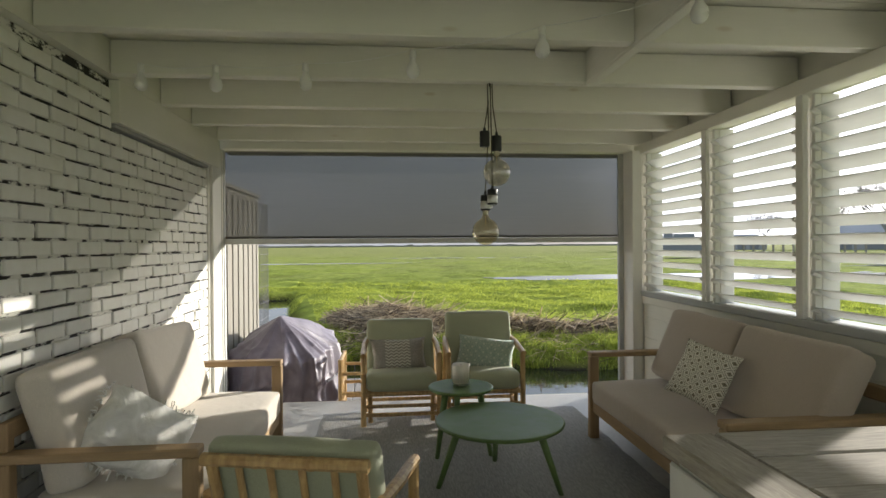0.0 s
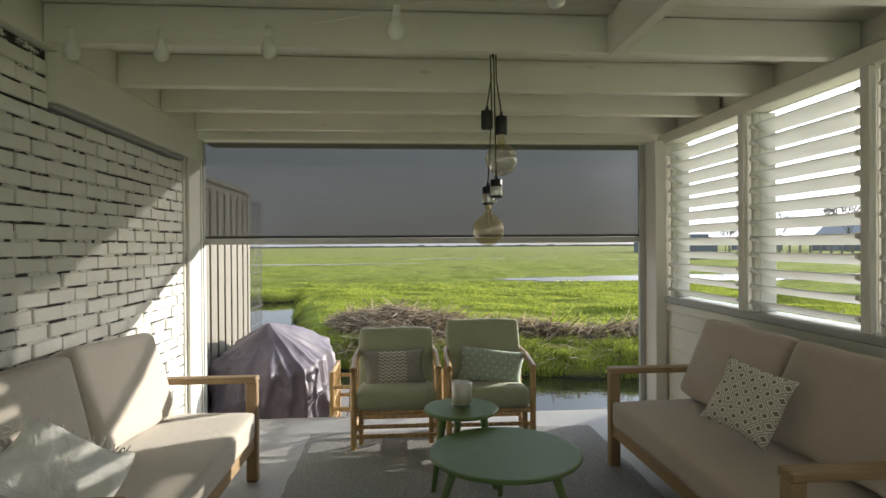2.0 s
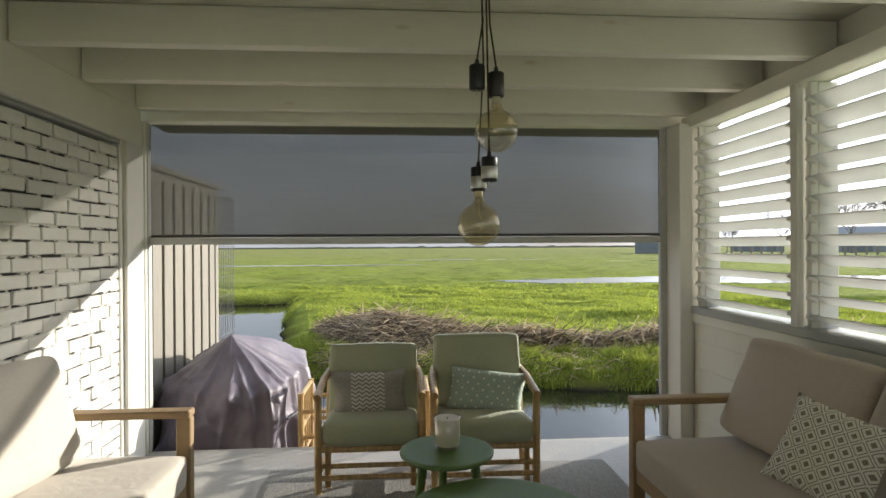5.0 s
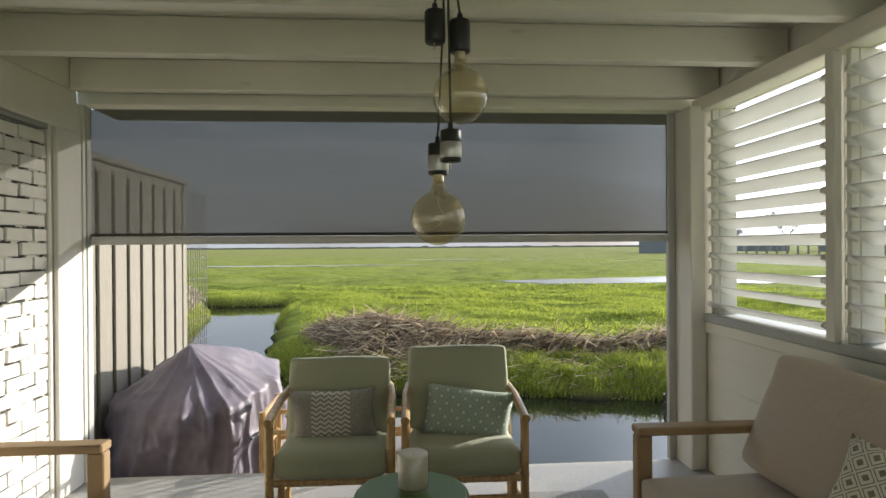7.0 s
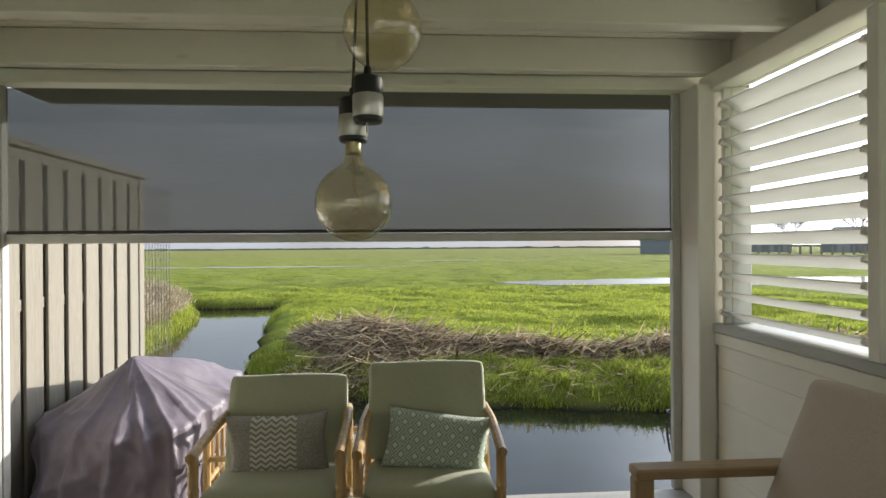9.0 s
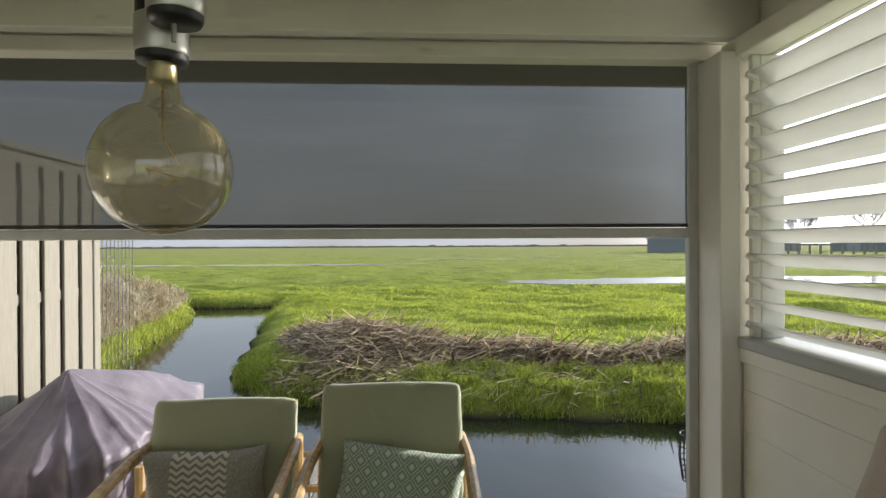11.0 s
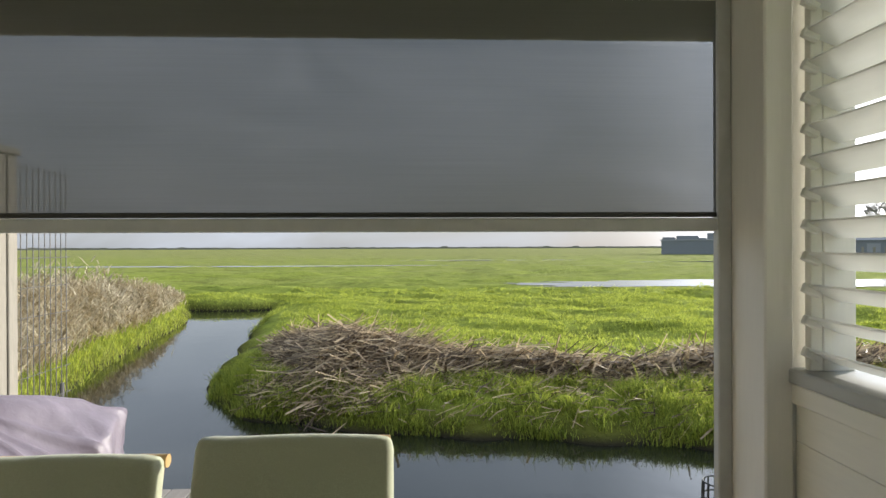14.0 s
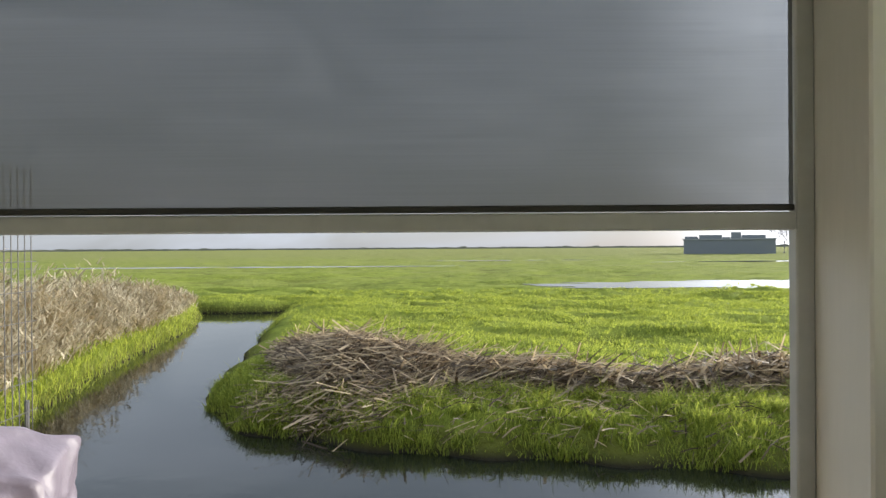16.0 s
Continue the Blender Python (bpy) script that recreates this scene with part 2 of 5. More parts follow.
def zigzag_material():
    n = Nodes("taupe_cloth_with_zigzag_band")
    s = n.t.nodes.new("ShaderNodeSeparateXYZ")
    n.link(n.mapped(), s.inputs[0])
    x, z = s.outputs[0], s.outputs[2]
    tri = n.math("ABSOLUTE", n.math("SUBTRACT", n.math("FRACT", n.math("MULTIPLY", x, 24.0)), 0.5))
    ph = n.math("FRACT", n.math("ADD", n.math("MULTIPLY", z, 42.0), n.math("MULTIPLY", tri, 1.3)))
    zig = n.ramp(n.math("ABSOLUTE", n.math("SUBTRACT", ph, 0.5)), 0.2, 0.26)
    band = n.ramp(n.math("ABSOLUTE", n.math("ADD", x, 0.01)), 0.098, 0.101, 1.0, 0.0)
    speck = n.ramp(n.noise(n.mapped(), 130, 3), 0.4, 0.62)
    side = n.mix(speck, (0.26, 0.24, 0.21), (0.36, 0.34, 0.3))
    mid = n.mix(zig, (0.24, 0.22, 0.19), (0.6, 0.57, 0.49))
    n.bump(n.noise(n.mapped(), 220, 3), 0.4, 0.005)
    return n.done(n.mix(band, side, mid), 0.92)


M_DIAMOND = diamond_material("ivory_cloth_with_brown_diamonds", (0.78, 0.75, 0.66), (0.2, 0.175, 0.11), 0.056)
M_MINT = diamond_material("green_cloth_with_white_diamonds", (0.26, 0.36, 0.29), (0.66, 0.68, 0.58), 0.062)
M_ZIG = zigzag_material()


def tiedye_material():
    n = Nodes("crumpled_white_cloth")
    v = n.mapped()
    a = n.noise(v, 7, 5, 0.6, 1.5)
    col = n.mix(n.ramp(a, 0.35, 0.62), (0.66, 0.65, 0.6), (0.88, 0.87, 0.83))
    n.bump(n.noise(v, 9, 3, 0.5, 1.2), 0.8, 0.02)
    return n.done(col, 0.92)


M_TIEDYE = tiedye_material()


def enamel(name, c, rough=0.38):
    n = Nodes(name)
    a = n.noise(n.mapped(), 14, 4)
    f = n.noise(n.mapped(), 240, 2)
    n.bump(f, 0.06, 0.001)
    return n.done(n.mix(n.ramp(a, 0.3, 0.7), scaled(c, 0.88), c), n.ramp(a, 0.3, 0.7, rough, rough + 0.14))


M_GREEN = enamel("green_enamelled_steel", (0.125, 0.205, 0.062), 0.42)
M_BLACK = enamel("black_bakelite", (0.02, 0.02, 0.02), 0.35)
M_STEEL = enamel("brushed_steel", (0.62, 0.61, 0.58), 0.3)
M_STEEL.node_tree.nodes["Principled BSDF"].inputs["Metallic"].default_value = 0.9
M_GREYBAR = enamel("pale_grey_aluminium", (0.5, 0.5, 0.47), 0.45)
M_DARKBAR = enamel("dark_fabric_hem", (0.05, 0.048, 0.04), 0.7)
M_WIRE = enamel("galvanised_wire", (0.1, 0.095, 0.09), 0.5)
M_CABLE = enamel("olive_textile_cable", (0.06, 0.055, 0.025), 0.8)
M_WHITEBOX = enamel("white_lacquered_panel", (0.72, 0.71, 0.66), 0.45)
M_ZINC = enamel("grey_lead_flashing", (0.36, 0.36, 0.34), 0.6)
M_SILL = painted_wood("grey_worn_sill", (0.44, 0.45, 0.43), (14, 1, 14), False)
M_BRASS = enamel("brass_filament", (0.6, 0.4, 0.15), 0.3)
M_FROST = enamel("frosted_white_glass", (0.78, 0.77, 0.72), 0.25)
M_TERRA = enamel("terracotta", (0.36, 0.13, 0.07), 0.8)


def cover_material():
    n = Nodes("mauve_nylon_cover")
    v = n.mapped()
    a = n.noise(v, 6, 4, 0.55, 0.8)
    b = n.noise(v, 22, 4, 0.55, 1.2)
    col = n.mix(n.ramp(a, 0.3, 0.7), (0.115, 0.094, 0.118), (0.175, 0.145, 0.178))
    n.bump(n.math("ADD", a, n.math("MULTIPLY", b, 0.4)), 0.3, 0.02)
    return n.done(col, 0.5, Sheen_Weight=0.15)


M_COVER = cover_material()


def thin_glass(name, tint, gloss=0.02):
    n = Nodes(name)
    tr = n.t.nodes.new("ShaderNodeBsdfTransparent")
    tr.inputs[0].default_value = (*tint, 1)
    gl = n.t.nodes.new("ShaderNodeBsdfGlossy")
    gl.inputs["Roughness"].default_value = gloss
    lw = n.t.nodes.new("ShaderNodeLayerWeight")
    fr = n.math("ADD", n.math("MULTIPLY", n.math("POWER", lw.outputs["Facing"], 3.0), 0.75), 0.13)
    mx = n.t.nodes.new("ShaderNodeMixShader")
    n.link(fr, mx.inputs[0])
    n.link(tr.outputs[0], mx.inputs[1])
    n.link(gl.outputs[0], mx.inputs[2])
    n.link(mx.outputs[0], n.out.inputs[0])
    return n.mat


M_AMBER = thin_glass("amber_lamp_glass", (0.93, 0.86, 0.66))
M_CLEAR = thin_glass("clear_lamp_glass", (0.93, 0.88, 0.72))
M_JAR = thin_glass("clear_jar_glass", (0.98, 0.98, 0.97))


def screen_material():
    """Sun-screen fabric: fine threads with open holes, seen as an even see-through veil."""
    n = Nodes("grey_sunscreen_fabric")
    v = n.mapped()
    th = n.noise(n.mapped((0.6, 1, 60)), 3.0, 3)
    df = n.t.nodes.new("ShaderNodeBsdfDiffuse")
    n.link(n.mix(th, (0.105, 0.105, 0.098), (0.135, 0.135, 0.127)), df.inputs[0])
    tl = n.t.nodes.new("ShaderNodeBsdfTranslucent")
    tl.inputs[0].default_value = (0.012, 0.012, 0.011, 1)
    ad = n.t.nodes.new("ShaderNodeAddShader")
    n.link(df.outputs[0], ad.inputs[0])
    n.link(tl.outputs[0], ad.inputs[1])
    tr = n.t.nodes.new("ShaderNodeBsdfTransparent")
    mx = n.t.nodes.new("ShaderNodeMixShader")
    n.link(n.ramp(th, 0.3, 0.7, 0.1, 0.124), mx.inputs[0])
    n.link(ad.outputs[0], mx.inputs[1])
    n.link(tr.outputs[0], mx.inputs[2])
    n.link(mx.outputs[0], n.out.inputs[0])
    return n.mat


M_SCREEN = screen_material()


def ground_material():
    n = Nodes("wet_meadow")
    v = n.world()
    a = n.noise(v, 0.35, 5, 0.6, 0.5)
    b = n.noise(v, 5.0, 5, 0.65)
    c = n.noise(n.world((1, 3.5, 1)), 0.06, 5, 0.6)
    s = n.t.nodes.new("ShaderNodeSeparateXYZ")
    n.link(v, s.inputs[0])
    col = n.mix(n.ramp(b, 0.3, 0.72), (0.12, 0.15, 0.022), (0.3, 0.35, 0.055))
    col = n.mix(n.ramp(a, 0.42, 0.68, 0.0, 0.7), col, (0.29, 0.33, 0.06))
    far = n.ramp(s.outputs[1], 30, 140)
    col = n.mix(n.math("MULTIPLY", n.ramp(c, 0.42, 0.62), n.ramp(s.outputs[1], 14, 50, 0.0, 0.75)), col, (0.24, 0.25, 0.075))
    col = n.mix(n.math("MULTIPLY", far, 0.55), col, (0.25, 0.235, 0.1))
    patch = n.noise(n.world((0.6, 1.4, 1)), 1.1, 4, 0.65, 0.6)
    col = n.mix(n.ramp(patch, 0.5, 0.7, 0.0, 0.6), col, (0.06, 0.085, 0.012))
    bank = n.ramp(s.outputs[2], -0.46, -0.33, 1.0, 0.0)
    col = n.mix(n.math("MULTIPLY", bank, 0.75), col, (0.09, 0.09, 0.02))
    mud = n.ramp(s.outputs[2], -0.57, -0.49, 1.0, 0.0)
    col = n.mix(mud, col, (0.03, 0.026, 0.016))
    n.bump(n.math("ADD", b, n.math("MULTIPLY", a, 2.0)), 1.0, 0.12)
    return n.done(col, 1.0, Specular_IOR_Level=0.05)


def blade_material(name, c1, c2, rough=0.6, through=0.58, bias=1.0, tint=None):
    n = Nodes(name)
    col = n.mix(n.math("POWER", n.island(), bias), c1, c2)
    if tint:
        col = n.mix(n.ramp(n.noise(n.world(), 1.6, 4, 0.6), 0.45, 0.62, 0.0, 0.75), col, tint)
    df = n.bsdf
    tl = n.t.nodes.new("ShaderNodeBsdfTranslucent")
    n.link(col, tl.inputs[0])
    mx = n.t.nodes.new("ShaderNodeMixShader")
    mx.inputs[0].default_value = through
    n.link(df.outputs[0], mx.inputs[1])
    n.link(tl.outputs[0], mx.inputs[2])
    n.link(mx.outputs[0], n.out.inputs[0])
    return n.done(col, rough)


def water_material():
    n = Nodes("dark_ditch_water")
    v = n.world((1, 1, 1))
    r = n.math("ADD", n.noise(v, 1.3, 3, 0.5), n.math("MULTIPLY", n.noise(v, 7.0, 2), 0.25))
    n.bump(r, 0.09, 0.05)
    return n.done((0.012, 0.014, 0.01), 0.03, IOR=1.4)


M_GROUND, M_WATER = ground_material(), water_material()
M_GRASS = blade_material("grass_blade", (0.13, 0.18, 0.024), (0.52, 0.56, 0.09), 0.6, 0.62)
M_STRAW = blade_material("dead_reed_stalk", (0.07, 0.042, 0.02), (0.74, 0.57, 0.34), 0.6, 0.4, 1.55)
M_WAX = blade_material("ivory_wax", (0.8, 0.76, 0.66), (0.8, 0.76, 0.66), 0.5, 0.35)
M_REED = blade_material("pale_standing_reed", (0.19, 0.15, 0.08), (0.68, 0.6, 0.43), 0.6, 0.45, 1.1, (0.33, 0.25, 0.12))
# bark, cladding and roof: distance haze is mixed into their pale colours
M_BARK = enamel("hazed_grey_bark", (0.24, 0.225, 0.21), 0.9)
M_FARWOOD = enamel("hazed_far_cladding", (0.22, 0.235, 0.25), 0.85)
M_FARROOF = enamel("hazed_grey_roof", (0.33, 0.34, 0.35), 0.8)
M_FARHEDGE = enamel("far_hedge", (0.2, 0.2, 0.16), 0.95)
M_PALE_STONE = enamel("pale_stone_edge", (0.5, 0.48, 0.43), 0.7)


# ---------------------------------------------------------------- mesh helpers
def part(name, bm, material, parent, label="", smooth=False):
    me = bpy.data.meshes.new(name)
    if smooth:
        for f in bm.faces:
            f.smooth = True
    bm.to_mesh(me)
    bm.free()
    me.materials.append(material)
    ob = new(name, me)
    ob.parent = parent
    if label:
        ob["label"] = label
    return ob


def thing(name, m, label, category, group="", kind=""):
    ob = new(name)
    ob.empty_display_size = 0.1
    ob.matrix_world = m
    return tagged(ob, label, category, group, kind)


def bevel(bm, r, seg=2):
    bmesh.ops.bevel(bm, geom=list(bm.edges), offset=r, segments=seg, profile=0.6, affect="EDGES")
    return bm


def box(x0, x1, y0, y1, z0, z1, r=0.0, seg=1):
    bm = bmesh.new()
    bmesh.ops.create_cube(bm, size=1, matrix=Matrix.LocRotScale(((x0 + x1) / 2, (y0 + y1) / 2, (z0 + z1) / 2), None, (x1 - x0, y1 - y0, z1 - z0)))
    return bevel(bm, r, seg) if r else bm


def add_box(bm, x0, x1, y0, y1, z0, z1):
    bmesh.ops.create_cube(bm, size=1, matrix=Matrix.LocRotScale(((x0 + x1) / 2, (y0 + y1) / 2, (z0 + z1) / 2), None, (x1 - x0, y1 - y0, z1 - z0)))


def single(name, bm, material, label, category, kind="", group="", smooth=False):
    return tagged(part(name, bm, material, None, "", smooth), label, category, group, kind)


def soft_box(w, d, h, r, bulge=0.0, n=9, wob=0.0, seed=0.0):
    """A stuffed cushion: rounded box centred on the origin, its two h faces bulging, a little uneven."""
    bm = bmesh.new()
    bmesh.ops.create_cube(bm, size=2)
    bmesh.ops.subdivide_edges(bm, edges=list(bm.edges), cuts=n, use_grid_fill=True)
    half = Vector((w / 2, d / 2, h / 2))
    for v in bm.verts:
        u = Vector([math.copysign(1 - (1 - abs(c)) ** 1.7, c) for c in v.co])
        p = Vector((u.x * half.x, u.y * half.y, u.z * half.z))
        q = Vector([max(-(a - r), min(a - r, c)) for a, c in zip(half, p)])
        off = p - q
        if off.length > 1e-6:
            p = q + off.normalized() * r
        p.z += math.copysign(1, u.z) * bulge * (1 - u.x ** 2) * (1 - u.y ** 2) * (abs(u.z) > 0.3)
        if wob:
            nv = noise.noise_vector(p * 5 + Vector((seed, 3 * seed, 7)))
            p += nv * wob
        v.co = p
    return bm


def throw_pillow(w, h, t, n=14, seed=0.0, wob=0.012):
    """A loose pillow in the x, z plane with drawn-in sides and pointed corners."""
    bm = bmesh.new()
    for side in (1, -1):
        grid = []
        for j in range(n + 1):
            row = []
            for i in range(n + 1):
                a, b = 2 * i / n - 1, 2 * j / n - 1
                x = a * w / 2 * (1 - 0.09 * (1 - b * b) * abs(a))
                z = b * h / 2 * (1 - 0.09 * (1 - a * a) * abs(b))
                k = ((1 - a ** 4) * (1 - b ** 4)) ** 0.5
                p = Vector((x, side * t / 2 * k, z))
                p += noise.noise_vector(p * 6 + Vector((seed, 0, 2))) * wob
                row.append(bm.verts.new(p))
            grid.append(row)
        for j in range(n):
            for i in range(n):
                q = [grid[j][i], grid[j][i + 1], grid[j + 1][i + 1], grid[j + 1][i]]
                bm.faces.new(q if side < 0 else q[::-1])
    bmesh.ops.remove_doubles(bm, verts=list(bm.verts), dist=0.002)
    return bm


def tube(points, r, sides=8, bm=None, radii=None, caps=True):
    """A round rod along points."""
    bm = bm or bmesh.new()
    pts = [Vector(p) for p in points]
    rings = []
    up = Vector((0, 0, 1))
    for i, p in enumerate(pts):
        d = (pts[min(i + 1, len(pts) - 1)] - pts[max(i - 1, 0)]).normalized()
        side = d.cross(up)
        if side.length < 0.05:
            side = d.cross(Vector((1, 0, 0)))
        side.normalize()
        nrm = side.cross(d)
        rr = radii[i] if radii else r
        rings.append([bm.verts.new(p + (side * math.cos(t) + nrm * math.sin(t)) * rr) for t in [2 * math.pi * k / sides for k in range(sides)]])
    for a, b in zip(rings, rings[1:]):
        for k in range(sides):
            bm.faces.new((a[k], a[(k + 1) % sides], b[(k + 1) % sides], b[k]))
    if caps:
        bm.faces.new(rings[0][::-1])
        bm.faces.new(rings[-1])
    return bm


def cane(a, b, r, sides=9, step=0.13, bow=0.0, seed=0):
    """A bamboo rod from a to b with swollen nodes."""
    a, b = Vector(a), Vector(b)
    n = max(2, int((b - a).length / step))
    pts, rad = [], []
    for i in range(n + 1):
        for off, k in ((-0.012, 1.0), (0.0, 1.14), (0.012, 1.0)):
            t = i / n + off / max((b - a).length, 0.01)
            if i == 0 and off < 0 or i == n and off > 0:
                continue
            p = a.lerp(b, min(1, max(0, t)))
            p += noise.noise_vector(p * 4 + Vector((seed, 0, 0))) * bow
            pts.append(p)
            rad.append(r * (k if 0 < i < n else 1.0))
    return tube(pts, r, sides, radii=rad)


def lathe(profile, sides=24, bm=None, at=(0, 0, 0)):
    """Turns (radius, height) pairs round z."""
    bm = bm or bmesh.new()
    o = Vector(at)
    rings = []
    for r, z in profile:
        if r < 1e-5:
            rings.append([bm.verts.new(o + Vector((0, 0, z)))])
        else:
            rings.append([bm.verts.new(o + Vector((r * math.cos(2 * math.pi * k / sides), r * math.sin(2 * math.pi * k / sides), z))) for k in range(sides)])
    for a, b in zip(rings, rings[1:]):
        for k in range(sides):
            k2 = (k + 1) % sides
            if len(a) == 1 and len(b) > 1:
                bm.faces.new((a[0], b[k2], b[k]))
            elif len(b) == 1 and len(a) > 1:
                bm.faces.new((a[k], a[k2], b[0]))
            elif len(a) > 1:
                bm.faces.new((a[k], a[k2], b[k2], b[k]))
    return bm


def strips(name, verts, faces, material, label, category):
    me = bpy.data.meshes.new(name)
    me.from_pydata(verts, [], faces)
    me.materials.append(material)
    return tagged(new(name, me), label, category, "", "stuff")



# ---------------------------------------------------------------- the porch
XL, XR, YO = -1.402, 2.378, 6.10          # brick wall, louvred wall, opening
Z_JOIST, Z_CEIL = 2.29, 2.47
Y_BACK = -1.2

single("floor", box(-1.75, 2.75, Y_BACK - 0.2, YO, -0.22, 0.0), M_FLOOR, "worn pale grey concrete porch floor", "floor", "structure")
single("floor_edge", box(-1.75, 2.75, YO + 0.002, YO + 0.06, -0.2, -0.006, 0.006), M_PALE_STONE, "pale stone edge strip along the floor", "edging", "structure")
# back wall out of view; the wide gap is added so more light enters
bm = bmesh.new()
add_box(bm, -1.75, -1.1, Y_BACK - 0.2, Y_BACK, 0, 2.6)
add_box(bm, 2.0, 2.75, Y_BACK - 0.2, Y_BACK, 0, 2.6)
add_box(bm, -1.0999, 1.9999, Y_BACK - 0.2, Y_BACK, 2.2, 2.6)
single("wall_back", bm, M_WHITE, "unseen white painted wall behind the porch, its wide gap added to let light in", "wall", "structure")

# ceiling: boards in one mesh, joists of their own
bm = bmesh.new()
y = Y_BACK
while y < 6.62:
    add_box(bm, -1.6 if y < 6.1 else -1.46, 2.72, y, min(y + 0.116, 6.66), Z_CEIL, Z_CEIL + 0.03)
    y += 0.12
add_box(bm, -1.6, 2.72, Y_BACK - 0.2, 6.14, Z_CEIL + 0.034, Z_CEIL + 0.12)
add_box(bm, -1.46, 2.72, 6.1401, 6.66, Z_CEIL + 0.034, Z_CEIL + 0.12)
single("ceiling", bm, M_CEIL, "white painted board ceiling of the porch", "ceiling", "structure")
single("fascia", box(-1.46, 2.72, 6.662, 6.70, 2.275, 2.6, 0.004), M_WHITE, "white painted fascia board along the eave", "fascia", "structure")
single("soffit", box(-1.45, 2.72, YO + 0.102, 6.658, 2.275, 2.30), M_FENCE, "weathered brown boarded underside of the eave", "soffit", "structure")

TRIM_X = 1.18
for k, y in enumerate((5.945, 5.315, 4.74, 4.08, 3.43, 2.78, 2.13, 1.48, 0.83, 0.18, -0.47)):
    spans = [(-1.36, 2.46)] if y > 4.0 else [(-1.36, TRIM_X), (TRIM_X + 0.075, 2.46)]
    for a, b in spans:
        single("ceiling_beam", box(a, b, y, y + 0.07, Z_JOIST, Z_CEIL - 0.003, 0.004), M_WHITE, "white painted timber joist under the ceiling", "beam", "structure", "ceiling joists")
single("ceiling_beam", box(TRIM_X + 0.002, TRIM_X + 0.073, Y_BACK, 4.078, Z_JOIST - 0.004, Z_CEIL - 0.003, 0.004), M_WHITE_Y, "white painted trimmer beam running lengthwise", "beam", "structure")
single("trim", box(TRIM_X + 0.0, TRIM_X + 0.03, Y_BACK, 4.076, Z_JOIST - 0.018, Z_JOIST - 0.006, 0.003), M_WHITE_Y, "white moulding strip under the trimmer beam", "trim", "structure")

# header over the opening
single("eave_board", box(2.475, 2.5, Y_BACK, 6.02, 2.2, Z_CEIL + 0.02), M_WHITE_Y, "white board closing the eave above the louvres", "board", "structure")
single("header", box(-1.40, 2.46, 6.09, 6.2, 2.238, Z_JOIST + 0.02, 0.004), M_WHITE, "white painted header over the wide opening", "header", "structure")
single("header_board", box(-1.40, 2.46, 6.09, 6.2, Z_JOIST + 0.024, Z_CEIL - 0.003), M_WHITE, "white board above the opening", "header", "structure")

# ledger over the brick wall
single("ledger", box(-1.60, -1.36, 4.185, 6.02, 2.055, Z_JOIST - 0.002, 0.004), M_WHITE_Y, "white painted ledger board on the brick wall", "beam", "structure")
single("ledger_upper", box(-1.60, -1.364, Y_BACK, 6.02, Z_JOIST, Z_CEIL - 0.003), M_WHITE_Y, "white painted board between wall and ceiling", "beam", "structure")
single("flashing", box(-1.44, -1.385, 4.185, 5.79, 2.03, 2.053, 0.003), M_ZINC, "grey lead strip on top of the bricks", "flashing", "structure")

# posts and guide rails at the opening
single("post_west", box(-1.62, -1.392, 5.80, 6.075, 0.0, 2.24, 0.006), M_WHITE_Z, "white painted timber post beside the bricks", "post", "structure")
single("post_west_inner", box(-1.392, -1.366, 5.835, 6.07, 0.0, 2.229, 0.004), M_WHITE_Z, "white painted jamb board", "post", "structure")
single("guide_rail_west", box(-1.394, -1.352, 6.105, 6.158, 0.0, 2.23, 0.003), M_GREYBAR, "pale grey aluminium guide rail of the screen", "rail", "structure")
single("guide_rail_west_inner", box(-1.385, -1.358, 6.071, 6.1, 0.0, 2.229, 0.003), M_WHITE_Z, "white painted batten beside the guide rail", "rail", "structure")
single("post_east", box(2.272, 2.366, 5.942, 6.22, 0.0, 2.231, 0.006), M_WHITE_Z, "white painted timber post at the opening", "post", "structure")
single("guide_rail_east", box(2.222, 2.271, 6.135, 6.172, 0.0, 2.23, 0.004), M_GREYBAR, "pale grey aluminium guide rail of the screen", "rail", "structure")
single("corner_trim", box(2.367, 2.46, 5.955, 6.06, 0.0, 2.20, 0.005), M_WHITE_Z, "white painted corner board", "trim", "structure")

# roller screen
screen = thing("roller_screen", pose(0.45, 6.145, 2.22), "grey see-through roller screen with a pale bottom bar", "screen")
Z_BAR = 1.405
bm = bmesh.new()
gx, gz = 24, 10
rows = [[bm.verts.new((-1.805 + 3.575 * i / gx, 0.004 * math.sin(i * 0.9) * (1 - j / gz) * (j / gz) * 2, (Z_BAR + 0.06 - 2.22) * j / gz)) for i in range(gx + 1)] for j in range(gz + 1)]
for j in range(gz):
    for i in range(gx):
        bm.faces.new((rows[j][i], rows[j][i + 1], rows[j + 1][i + 1], rows[j + 1][i]))
part("fabric", bm, M_SCREEN, screen, "dark grey see-through mesh fabric", True)
part("hem", box(-1.805, 1.77, -0.008, 0.008, Z_BAR - 2.22 + 0.05, Z_BAR - 2.22 + 0.068, 0.003), M_DARKBAR, screen, "dark hem above the bar")
part("bottom_bar", box(-1.805, 1.77, -0.016, 0.016, Z_BAR - 2.22, Z_BAR - 2.22 + 0.048, 0.005), M_GREYBAR, screen, "pale grey aluminium bottom bar")

